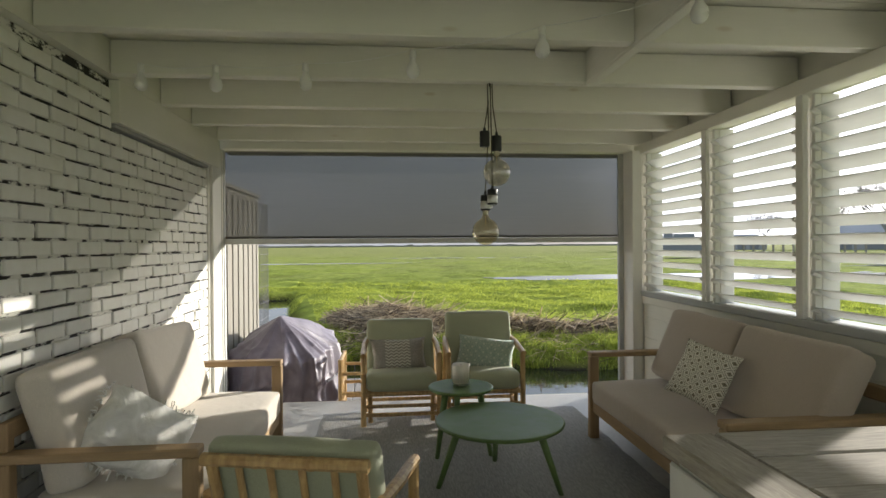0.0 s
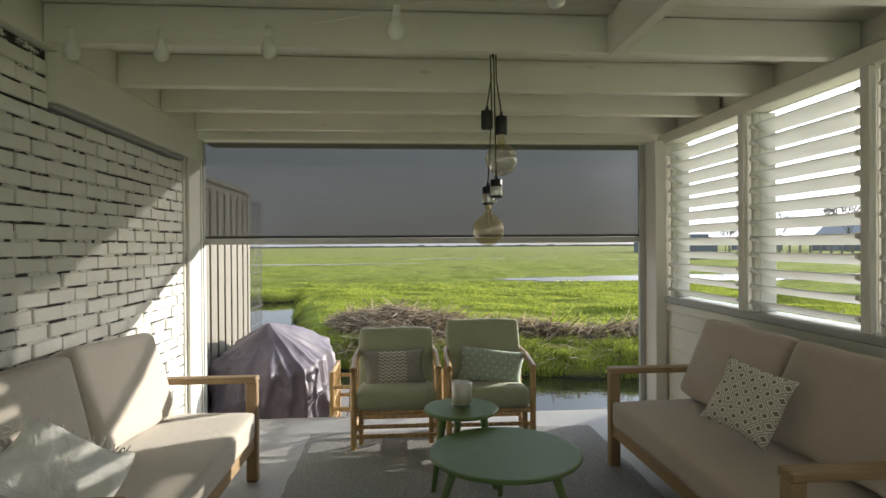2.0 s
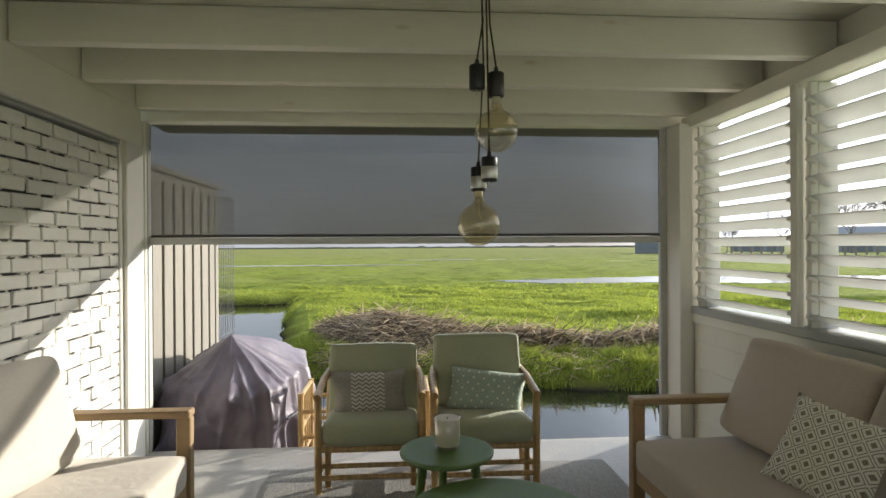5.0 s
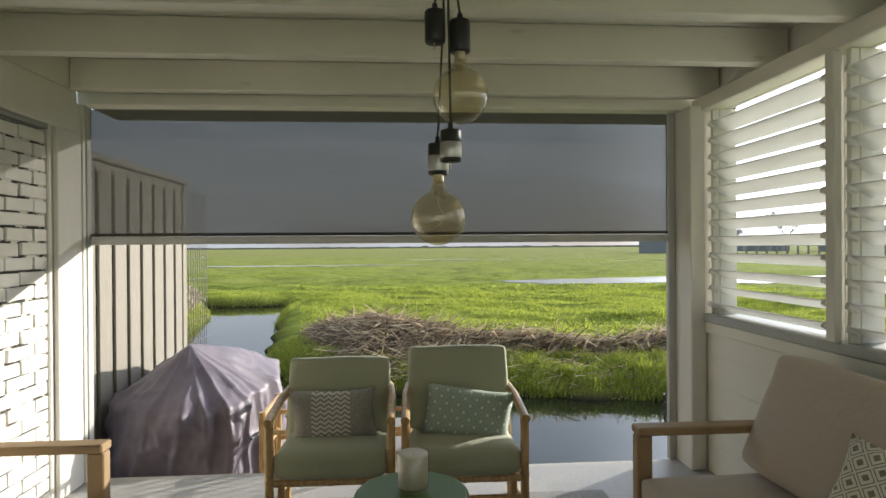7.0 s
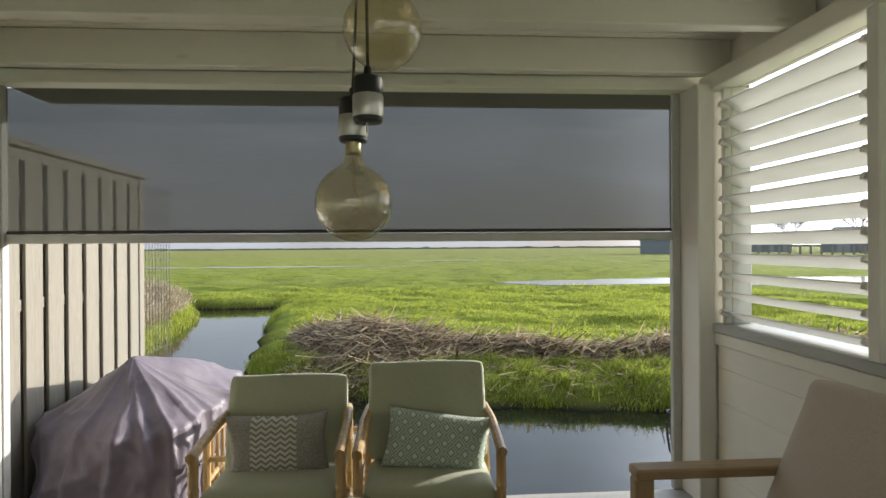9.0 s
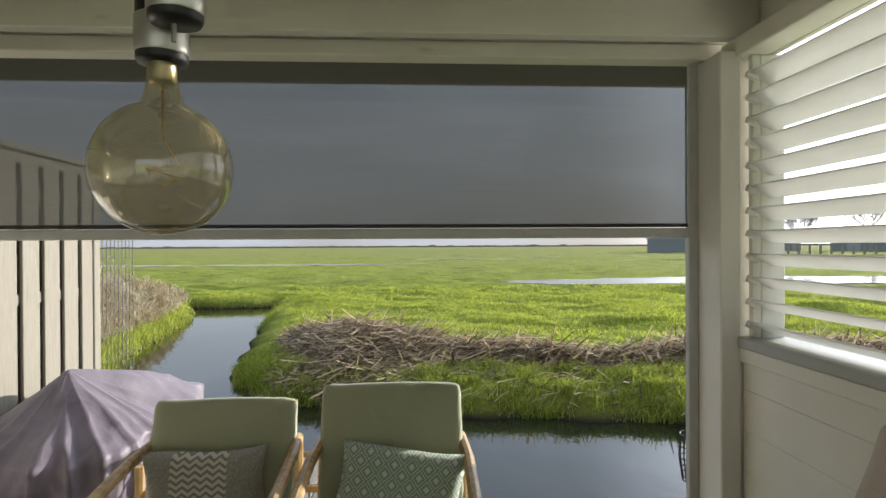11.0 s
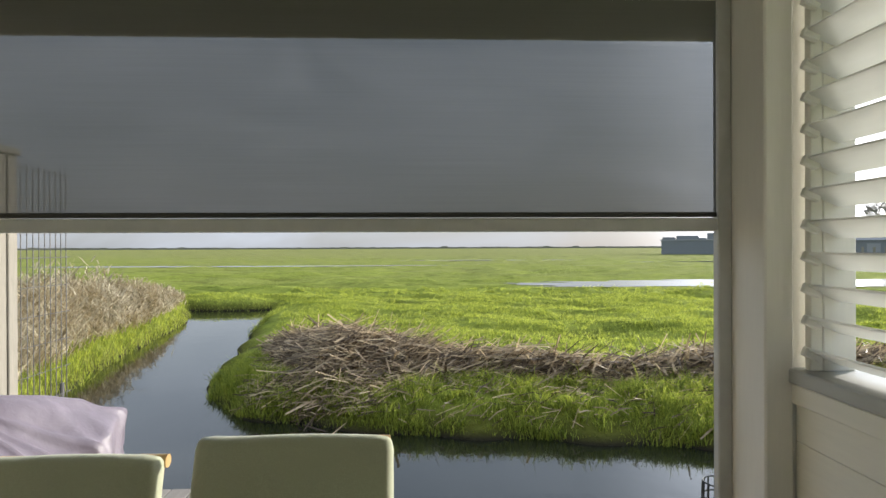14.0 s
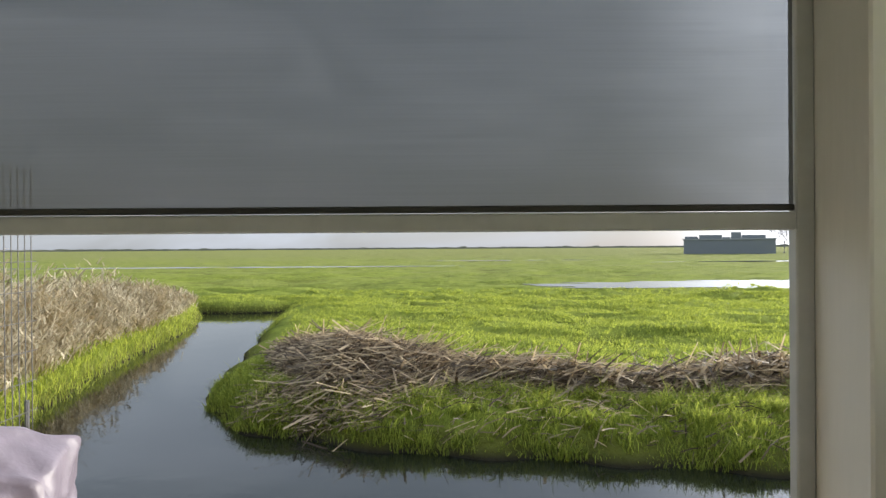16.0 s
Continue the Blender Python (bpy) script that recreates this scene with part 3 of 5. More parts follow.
# louvred wall: cladding, sill, plate, mullions, blades
wall = thing("wall_east", pose(XR, 0, 0), "white boarded wall below the louvred windows", "wall", "", "structure")
part("backing", box(0.02, 0.12, Y_BACK, 6.05, 0.0, 0.92), M_WHITE_Y, wall)
z = 0.0
while z < 0.9:
    part("board", box(0.0, 0.019, Y_BACK, 5.953, z + 0.0005, min(z + 0.1815, 0.912), 0.0022), M_WHITE_Y, wall)
    z += 0.182
single("sill", box(2.348, 2.56, Y_BACK, 5.99, 0.915, 0.962, 0.006), M_SILL, "worn grey painted window sill", "sill", "structure")
single("sill_apron", box(2.358, 2.377, Y_BACK, 5.952, 0.85, 0.913, 0.004), M_WHITE_Y, "white painted board under the sill", "trim", "structure")
single("wall_plate", box(2.34, 2.47, Y_BACK, 6.06, 2.20, Z_JOIST - 0.003, 0.005), M_WHITE_Y, "white painted beam over the louvred windows", "beam", "structure")

# the last three bays are unseen, added to bring in more light
BAYS = [(4.912, 5.925)] + [(3.948 - 0.965 * k, 4.857 - 0.965 * k) for k in range(5)]
for k, (a, b) in enumerate(BAYS):
    win = thing("window_%d" % (k + 1), pose(2.40, (a + b) / 2, 0.962), "white louvred window with tilted blades, flat in the unseen added bays", "window", "louvred windows", "structure")
    half = (b - a) / 2
    for s in (-1, 1):
        part("window_frame", box(0.03, 0.135, s * (half - 0.015) - 0.014, s * (half - 0.015) + 0.014, 0.0, 1.237, 0.003), M_WHITE_Z, win)
        part("inner_stile", box(-0.012, 0.028, s * (half - 0.015) - 0.014, s * (half - 0.015) + 0.014, 0.0, 1.237, 0.003), M_WHITE_Z, win)
    blade = clip = None
    for i in range(12):
        z = 0.047 + i * 0.0985
        # blades of the unseen bays lie flat so sun reaches the counter
        m = pose(0.022, 0, z, 0, 24 if k < 3 else 0, 0)
        if blade is None:
            blade = part("slat", box(-0.062, 0.062, -half + 0.03, half - 0.03, -0.004, 0.004, 0.0025, 2), M_SLAT, win)
            blade.matrix_local = m
        else:
            o = blade.copy()
            scene.collection.objects.link(o)
            o.matrix_local = m
        for s in (-1, 1):
            mc = pose(-0.012, s * (half - 0.042), z + 0.018, 0, 24, 0)
            if clip is None:
                clip = part("clip", box(-0.03, 0.025, -0.012, 0.012, -0.026, 0.004, 0.004), M_WHITEBOX, win, "white blade clip")
                clip.matrix_local = mc
            else:
                o = clip.copy()
                scene.collection.objects.link(o)
                o.matrix_local = mc
for k in range(len(BAYS) - 1):
    y0, y1 = BAYS[k + 1][1], BAYS[k][0]
    single("mullion", box(2.336, 2.372, y0, y1, 0.963, 2.198, 0.004), M_WHITE_Z, "white painted mullion between louvred windows", "mullion", "structure", "window mullions")

# ---------------------------------------------------------------- sofas
def sofa(m, length, depth, canvas, label, seats, b0, b1, back_x, tilt, slump):
    """Local: x from the back (0) to the front (depth), y along its length."""
    s = thing("sofa", m, label, "sofa", "teak lounge sofas")
    h = 0.62
    for y in (0.0, length):
        y0, y1 = (y, y + 0.055) if y == 0 else (y - 0.055, y)
        part("armrest", box(0.0, depth, y0 - 0.012, y1 + 0.012, h - 0.035, h, 0.006), M_TEAK_X, s)
        part("front_leg", box(depth - 0.065, depth, y0, y1, 0.0, h - 0.037, 0.005), M_TEAK_Z, s)
        part("back_leg", box(0.0, 0.065, y0, y1, 0.0, h - 0.037, 0.005), M_TEAK_Z, s)
        part("side_rail", box(0.066, depth - 0.066, y0 + 0.012, y1 - 0.012, 0.21, 0.28, 0.004), M_TEAK_X, s)
    part("front_rail", box(depth - 0.05, depth - 0.015, 0.056, length - 0.056, 0.195, 0.285, 0.005), M_TEAK, s)
    part("back_rail", box(0.02, 0.055, 0.056, length - 0.056, 0.195, 0.285, 0.005), M_TEAK, s)
    part("top_rail", box(0.01, 0.045, 0.056, length - 0.056, 0.66, 0.73, 0.006), M_TEAK, s)
    for y in (0.02, length - 0.06):
        part("back_upright", box(0.012, 0.05, y, y + 0.045, h + 0.001, 0.73, 0.004), M_TEAK_Z, s)
    n = int(length / 0.2)
    for i in range(n):
        y = 0.12 + i * (length - 0.24) / (n - 1)
        part("seat_slat", box(0.056, depth - 0.051, y - 0.03, y + 0.03, 0.25, 0.272, 0.003), M_TEAK_X, s)
    run = (length - 0.13) / seats
    for i in range(seats):
        c = part("seat_cushion", soft_box(depth - 0.09, run - 0.008, 0.155, 0.035, 0.012, 9, 0.006, i + length), canvas, s, "", True)
        c.matrix_local = pose(depth / 2 + 0.05, 0.065 + run * (i + 0.5), 0.354, 0, 1.0, 0)
    for i in range(2):
        w = (b1 - b0) / 2
        c = part("back_cushion", soft_box(0.5, w - 0.012, 0.16, 0.045, 0.018, 11, 0.01, 5 * i + length), canvas, s, "", True)
        c.matrix_local = pose(back_x + 0.015 * i, b0 + w * (i + 0.5), 0.672, 0, tilt - 3 * i, 1 - 2 * i) @ pose(0, 0, 0, 0, 0, -slump * i)
    return s


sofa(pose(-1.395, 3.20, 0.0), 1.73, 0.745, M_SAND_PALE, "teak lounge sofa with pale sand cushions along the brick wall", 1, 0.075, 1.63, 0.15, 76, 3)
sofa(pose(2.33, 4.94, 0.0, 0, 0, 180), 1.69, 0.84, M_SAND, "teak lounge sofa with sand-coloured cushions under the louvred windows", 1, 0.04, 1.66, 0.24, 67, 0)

# throw pillows on the sofas
p = thing("throw_pillow", pose(1.80, 3.97, 0.655, -27, 14, -62), "ivory throw pillow with brown woven diamonds on the sofa", "pillow")
part("pillow_body", throw_pillow(0.335, 0.335, 0.12, 14, 2.0), M_DIAMOND, p, "", True)
p = thing("throw_pillow", pose(-1.0, 3.48, 0.585, -30, 30, 24), "crumpled white and grey throw pillow with tassels", "pillow")
part("pillow_body", throw_pillow(0.4, 0.34, 0.2, 40, 9.0, 0.055), M_TIEDYE, p, "", True)
rnd = random.Random(4)
for edge in range(4):
    bm = bmesh.new()
    for i in range(44):
        u = rnd.uniform(-1, 1)
        a = Vector((u * 0.185, 0, 0.155)) if edge < 2 else Vector((0.18, 0, u * 0.155))
        o = Vector((0, 0, 1)) if edge < 2 else Vector((1, 0, 0))
        a, o = (a, o) if edge % 2 == 0 else (-a, -o)
        d = o * rnd.uniform(0.008, 0.026) + Vector((rnd.uniform(-0.012, 0.012), rnd.uniform(-0.018, 0.018), rnd.uniform(-0.012, 0.012)))
        tube([a, a + d * 0.5 + Vector((0, rnd.uniform(-0.01, 0.01), 0.006)), a + d], 0.0028, 4, bm)
    tagged(part("fringe", bm, M_TIEDYE, p, "frayed cotton fringe"), "frayed cotton fringe", "", "", "stuff")


# ---------------------------------------------------------------- bamboo armchairs
def armchair(m, label, back_h=0.77, pad=True):
    """Local: seat faces -y, origin on the floor between the front legs; width along x."""
    c = thing("armchair", m, label, "armchair", "bamboo armchairs")
    w, d = 0.29, 0.42
    for s in (-1, 1):
        part("front_leg", cane((s * w, 0, 0), (s * w, 0.0, 0.545), 0.021, seed=s), M_BAMBOO, c)
        part("rear_leg", cane((s * w, d, 0), (s * w * 0.95, d + 0.06, 0.60), 0.02, seed=s + 3), M_BAMBOO, c)
        part("armrest", tube([(s * w, -0.03, 0.548), (s * w, 0.1, 0.565), (s * w, 0.28, 0.585), (s * w * 0.95, d + 0.06, 0.60)], 0.022, 9), M_BAMBOO, c)
        part("side_rail", cane((s * w, 0, 0.245), (s * w, d, 0.215), 0.016), M_BAMBOO, c)
        part("side_rail", cane((s * w, 0, 0.10), (s * w, d, 0.10), 0.014), M_BAMBOO, c)
        part("inner_leg", cane((s * (w - 0.05), 0.03, 0.03), (s * (w - 0.05), 0.03, 0.25), 0.018), M_BAMBOO, c)
        part("back_post", cane((s * 0.235, d - 0.03, 0.24), (s * 0.235, d + 0.12, back_h - 0.03), 0.018), M_BAMBOO, c)
    for z, r in ((0.25, 0.019), (0.155, 0.014), (0.09, 0.015)):
        part("front_rail", cane((-w, 0.012, z), (w, 0.012, z), r, seed=z), M_BAMBOO, c)
    for z in (0.215, 0.10):
        part("rear_rail", cane((-w, d, z), (w, d, z), 0.015, seed=z), M_BAMBOO, c)
    part("top_rail", cane((-0.26, d + 0.125, back_h - 0.03), (0.26, d + 0.125, back_h - 0.03), 0.02, step=0.17), M_BAMBOO, c)
    for i in range(4):
        x = -0.15 + 0.1 * i
        part("back_slat", cane((x, d - 0.02, 0.26), (x, d + 0.115, back_h - 0.04), 0.012), M_BAMBOO, c)
    for i in range(5):
        y = 0.06 + 0.08 * i
        part("seat_slat", cane((-w, y, 0.243), (w, y, 0.243), 0.011), M_BAMBOO, c)
    if pad:
        k = part("seat_cushion", soft_box(0.55, 0.44, 0.135, 0.05, 0.015, 10, 0.006, 1.0), M_SAGE, c, "", True)
        k.matrix_local = pose(0, 0.19, 0.328, -3, 0, 0)
        k = part("back_cushion", soft_box(0.555, 0.45, 0.085, 0.035, 0.008, 10, 0.006, 2.0), M_SAGE, c, "", True)
        k.matrix_local = pose(0, d - 0.005, back_h - 0.2, 73, 0, 0)
    return c


armchair(pose(0.165, 5.34, 0, 0, 0, 0), "bamboo armchair with sage green cushions by the opening", 0.75)
armchair(pose(0.815, 5.32, 0, 0, 0, -1), "bamboo armchair with sage green cushions by the opening", 0.805)
armchair(pose(-0.12, 3.22, 0, 0, 0, 167), "bamboo armchair with sage green cushions facing the table", 0.77)

p = thing("throw_pillow", pose(0.15, 5.60, 0.50, -14, -2, 2), "taupe throw pillow with a black and cream zigzag band", "pillow")
part("pillow_body", throw_pillow(0.46, 0.27, 0.12, 14, 5.0), M_ZIG, p, "", True)
p = thing("throw_pillow", pose(0.86, 5.57, 0.50, -16, 8, -4), "green throw pillow with small white diamonds", "pillow")
part("pillow_body", throw_pillow(0.48, 0.27, 0.12, 14, 7.0), M_MINT, p, "", True)


# ---------------------------------------------------------------- tables
def round_table(m, r, h, legs, label):
    t = thing("coffee_table", m, label, "table", "green round tables")
    part("tabletop", lathe([(0, h - 0.022), (r - 0.012, h - 0.022), (r - 0.002, h - 0.015), (r, h - 0.007), (r - 0.006, h - 0.001), (r - 0.012, h), (r - 0.03, h - 0.002), (0, h - 0.003)], 56), M_GREEN, t, "", True)
    for a in legs:
        u = Vector((math.cos(radians(a)), math.sin(radians(a)), 0))
        part("leg", tube([u * (r * 0.62) + Vector((0, 0, h - 0.022)), u * (r * 0.97)], 0.018, 12, radii=[0.023, 0.014]), M_GREEN, t, "", True)
        part("bracket", tube([u * (r * 0.2) + Vector((0, 0, h - 0.03)), u * (r * 0.64) + Vector((0, 0, h - 0.03))], 0.007, 6), M_GREEN, t)
    return t


round_table(pose(0.70, 4.19, 0), 0.37, 0.385, (182, 330, 84), "large round green enamelled coffee table on three legs")
round_table(pose(0.547, 4.745, 0), 0.218, 0.445, (215, 330, 92), "small round green enamelled side table on three legs")

candle = thing("candle_jar", pose(0.552, 4.775, 0.4465), "ivory candle in a clear glass jar on the side table", "candle")
part("glass", lathe([(0, 0.0), (0.056, 0.0), (0.061, 0.006), (0.064, 0.145), (0.062, 0.146)], 32), M_JAR, candle, "clear glass jar", True)
part("wax", lathe([(0, 0.013), (0.056, 0.014), (0.0592, 0.134), (0.056, 0.138), (0.02, 0.13), (0, 0.128)], 32), M_WAX, candle, "ivory wax", True)
part("wick", tube([(0, 0, 0.127), (0.002, 0, 0.141)], 0.0015, 5), M_BLACK, candle)

# white bar counter with a weathered plank top
chest = thing("bar_counter", pose(0.553, 1.91, 0), "white bar counter with a weathered plank top", "counter")
part("body", box(0.012, 0.9, -1.3, -0.02, 0.0, 1.012, 0.004), M_WHITEBOX, chest, "white lacquered body")
for i in range(3):
    part("panel", box(0.003, 0.011, -1.28 + 0.43 * i, -1.28 + 0.43 * i + 0.415, 0.02, 1.005, 0.003), M_WHITEBOX, chest)
part("border_plank", box(-0.008, 0.085, -1.32, 0.0, 1.020, 1.05, 0.004), M_OLDTOP_Y, chest)
y, k = 0.0, 0
for wdt in (0.112, 0.12, 0.11, 0.125, 0.115, 0.12, 0.11, 0.12, 0.115, 0.12, 0.11):
    part("plank", box(0.088, 0.92, y - wdt + 0.003, y, 1.020, 1.05 - 0.002 * (k % 2), 0.003), M_OLDTOP, chest)
    y -= wdt
    k += 1

# rug
bm = bmesh.new()
nx, ny = 26, 34
rnd = random.Random(8)
grid = []
for j in range(ny + 1):
    row = []
    for i in range(nx + 1):
        x, y = -0.47 + 2.10 * i / nx, 2.35 + 3.37 * j / ny
        edge = i in (0, nx) or j in (0, ny)
        z = 0.009 + 0.003 * noise.noise(Vector((x * 2.5, y * 2.5, 0)))
        row.append(bm.verts.new((x + (rnd.uniform(-0.008, 0.008) if edge else 0), y + (rnd.uniform(-0.008, 0.008) if edge else 0), 0.003 if edge else z)))
    grid.append(row)
for j in range(ny):
    for i in range(nx):
        bm.faces.new((grid[j][i], grid[j][i + 1], grid[j + 1][i + 1], grid[j + 1][i]))
single("rug", bm, M_RUG, "flat woven dark grey rug on the concrete floor", "rug", "", "", True)

# ---------------------------------------------------------------- lamps
pend = thing("pendant_lamp", pose(0.64, 4.118, 2.288), "cluster of four cable pendants with black holders and globe bulbs", "lamp")
for nm, dx, dy, z, lit, dark in (("holder", -0.028, 0.0, 2.02, False, True), ("holder", 0.04, 0.0, 1.995, True, True), ("holder", -0.02, 0.03, 1.665, True, False), ("holder", 0.012, -0.012, 1.695, False, False)):
    top, zz = -0.002, z - 2.288
    part("cable", tube([(dx * 0.4, dy * 0.4, top), (dx * 0.35 + 0.004, dy * 0.5, top * 0.6 + zz * 0.4), (dx, dy, zz + 0.02)], 0.0035, 6), M_CABLE, pend, "olive textile cable")
    hold = part("holder", lathe([(0, 0.02), (0.007, 0.02), (0.009, 0.0), (0.026, 0.0), (0.028, -0.004), (0.028, -0.082), (0.026, -0.086), (0, -0.086)], 20, None, (dx, dy, zz)), M_BLACK, pend, "black lamp holder", True)
    if not dark:
        part("sleeve", lathe([(0.0285, -0.034), (0.0295, -0.036), (0.0295, -0.074), (0.0285, -0.076)], 20, None, (dx, dy, zz)), M_STEEL, hold, "brushed steel band", True)
    if not lit:
        part("pin", tube([(dx - 0.002, dy, zz - 0.086), (dx - 0.002, dy, zz - 0.105)], 0.003, 6), M_STEEL, hold)
    else:
        R = 0.076
        prof = [(0.016, -0.086), (0.017, -0.11)]
        for k in range(0, 15):
            a = math.pi * (0.1 + 0.9 * k / 14)
            prof.append((max(0.0, R * math.sin(a)), -0.205 + R * math.cos(a)))
        prof[-1] = (0.0, prof[-1][1])
        part("bulb", lathe(prof, 32, None, (dx, dy, zz)), M_AMBER if z < 1.9 else M_CLEAR, hold, "large amber globe bulb", True)
        part("filament", tube([(dx, dy, zz - 0.1), (dx, dy, zz - 0.17), (dx + 0.018, dy, zz - 0.2), (dx - 0.018, dy, zz - 0.205), (dx + 0.015, dy + 0.01, zz - 0.215), (dx, dy, zz - 0.225)], 0.0012, 5), M_BRASS, hold, "brass filament")
        part("cap", lathe([(0.015, -0.086), (0.015, -0.105), (0.012, -0.11), (0, -0.11)], 14, None, (dx, dy, zz)), M_STEEL, hold, "metal bulb cap", True)
part("hook", tube([(0, 0, 0.002), (0, 0, -0.012), (0.006, 0, -0.018)], 0.004, 6), M_BLACK, pend)

FEST = [(-1.105, 3.83), (-0.755, 3.825), (-0.32, 3.77), (0.19, 3.575), (0.71, 3.265), (1.165, 2.87)]
string = thing("string_lights", pose(0, 3.5, 2.24), "string of frosted white party bulbs under the joists, unlit", "lights")
pts = []
for i, (x, y) in enumerate(FEST):
    zb = 2.232 + (0.0 if i < 3 else 0.004 * i) - 2.24
    cx, cy = x, y - 3.5
    sk = part("socket", lathe([(0, 0.035), (0.014, 0.035), (0.016, 0.0), (0.014, -0.006), (0, -0.006)], 14, None, (cx, cy, zb)), M_FROST, string, "white bulb socket", True)
    part("bulb", lathe([(0.013, -0.006), (0.015, -0.02), (0.027, -0.042), (0.031, -0.062), (0.026, -0.082), (0.014, -0.093), (0, -0.096)], 20, None, (cx, cy, zb)), M_FROST, sk, "frosted white bulb", True)
    pts.append(Vector((cx, cy, zb + 0.036)))
pts.append(Vector((1.9, -1.2, 0.04)))
path = []
for a, b in zip(pts, pts[1:]):
    for k in range(6):
        t = k / 6
        q = a.lerp(b, t)
        q.z -= 0.02 * 4 * t * (1 - t)
        path.append(q)
path.append(pts[-1])
part("wire", tube(path, 0.002, 5), M_FROST, string, "thin white wire")

# ---------------------------------------------------------------- outside, close by
jetty = thing("jetty", pose(0, 6.17, -0.22), "low grey plank jetty beside the porch floor", "jetty")
x = -1.62
while x < 0.62:
    part("plank", box(x, x + 0.138, 0.0, 1.78, -0.03, 0.0, 0.004), M_JETTY, jetty)
    x += 0.145
for x in (-1.4, 0.4):
    for y in (0.1, 1.65):
        part("pile", tube([(x, y, -1.0), (x, y, -0.03)], 0.06, 10), M_FENCE, jetty)

# covered barbecue
bm = bmesh.new()
nu, nv = 168, 72
ringrows = []
for j in range(nv + 1):
    t = j / nv
    row = []
    for i in range(nu):
        a = 2 * math.pi * i / nu
        ca, sa = math.cos(a), math.sin(a)
        # footprint: rounded rectangle
        k = (abs(ca) ** 4 + abs(sa) ** 4) ** -0.25
        fx, fy = (0.405 if ca > 0 else 0.47) * k * ca, 0.62 * k * sa
        if t < 0.42:                       # the roof of the cover, peak off to the fence side
            s = t / 0.42
            px, py = -0.04, -0.22
            x = px * (1 - s) + fx * s * 0.98
            y = py * (1 - s) + fy * s * 0.98
            eave = 0.52 + 0.09 * max(0, sa) + 0.03 * max(0, ca) + 0.1 * max(0, -ca)
            seam = 1 - abs(math.sin(2 * a + 0.9 * math.sin(a) + 0.5)) ** 0.6        # taut ridges between sagging panels
            z = 0.92 * (1 - s) + eave * s + 0.07 * max(0, sa) * s * (1 - s) * 2 + 0.075 * (seam - 0.35) * s * (1.25 - s)
            z -= 0.02 * math.sin(5 * a + 1) * s
        else:
            s = (t - 0.42) / 0.58
            flare = 1.0 + 0.10 * s
            pleat = abs(math.sin(3.5 * a + 1.6 * math.sin(2 * a + 0.7) + 0.9 * s))
            fold = 1 + (0.06 + 0.17 * s) * (0.6 - pleat ** 0.5) + 0.02 * s * math.sin(15 * a + 4 * s)
            x, y = fx * flare * fold, fy * flare * fold
            z = (0.52 + 0.09 * max(0, sa) + 0.03 * max(0, ca) + 0.1 * max(0, -ca) + 0.03 * (0.65 - abs(math.sin(2 * a + 0.9 * math.sin(a) + 0.5)) ** 0.6)) * (1 - s) + 0.02 * math.sin(7 * a) * s * (1 - s) - 0.02 * math.sin(5 * a + 1) * (1 - s)
        p = Vector((x, y, max(0.004, z)))
        q = Vector((p.x * 3.4 + p.z * 2.0, p.y * 3.4 - p.z * 1.5, p.z * 1.2))
        rid = 1 - abs(noise.noise(q + Vector((3, 1, 0)))) * 2.2
        # long hanging creases and small puckers
        hang = 1 - abs(noise.noise(Vector((ca * 2.6, sa * 2.6, p.z * 0.55 + 4)))) * 3.2
        puck = 1 - abs(noise.noise(Vector((p.x * 7, p.y * 7, p.z * 3.5 + 9)))) * 2.6
        nz = noise.noise_vector(p * 4.2 + Vector((3, 1, 0))) * 0.025 + Vector((ca, sa, 0.15)) * 0.035 * max(0, rid) ** 4 * min(1, 2 * t) + Vector((ca, sa, 0.25)) * (0.055 * max(0, hang) ** 3 + 0.014 * max(0, puck) ** 3) * min(1, 2.5 * t) + noise.noise_vector(q * 2.0) * 0.006
        p += nz * min(1, 3 * t)
        p.z = max(0.003, p.z)
        row.append(bm.verts.new(p))
    ringrows.append(row)
for a, b in zip(ringrows, ringrows[1:]):
    for i in range(nu):
        bm.faces.new((a[i], a[(i + 1) % nu], b[(i + 1) % nu], b[i]))
bmesh.ops.remove_doubles(bm, verts=ringrows[0], dist=0.05)
bmesh.ops.smooth_vert(bm, verts=[q for q in bm.verts if q.co.z > 0.02], factor=0.4, use_axis_x=True, use_axis_y=True, use_axis_z=True)
bmesh.ops.recalc_face_normals(bm, faces=list(bm.faces))
cover = thing("covered_barbecue", pose(-0.94, 6.97, -0.2195, 0, 0, -5), "barbecue under a wrinkled mauve nylon cover", "barbecue")
part("nylon_cover", bm, M_COVER, cover, "", True)
part("strap", tube([(0.455, -0.40, 0.30), (0.48, -0.1, 0.29), (0.48, 0.1, 0.29), (0.455, 0.4, 0.29)], 0.008, 6), M_BLACK, cover, "black cinch strap")

# low bamboo rack
rack = thing("bamboo_rack", pose(-0.37, 6.22, -0.2195), "low bamboo rack with slatted ends on the jetty", "rack")
for x in (0.0, 0.9):
    for y in (0.0, 0.46):
        part("post", cane((x, y, 0), (x, y, 0.57), 0.022), M_BAMBOO, rack)
    for z in (0.55, 0.32, 0.12):
        part("end_rail", cane((x, 0, z), (x, 0.46, z), 0.017), M_BAMBOO, rack)
    for k in range(1, 5):
        part("slat", cane((x, 0.092 * k, 0.12), (x, 0.092 * k, 0.55), 0.01), M_BAMBOO, rack)
for y in (0.0, 0.46):
    for z in (0.44, 0.26, 0.12):
        part("long_rail", cane((0, y, z), (0.9, y, z), 0.016), M_BAMBOO, rack)
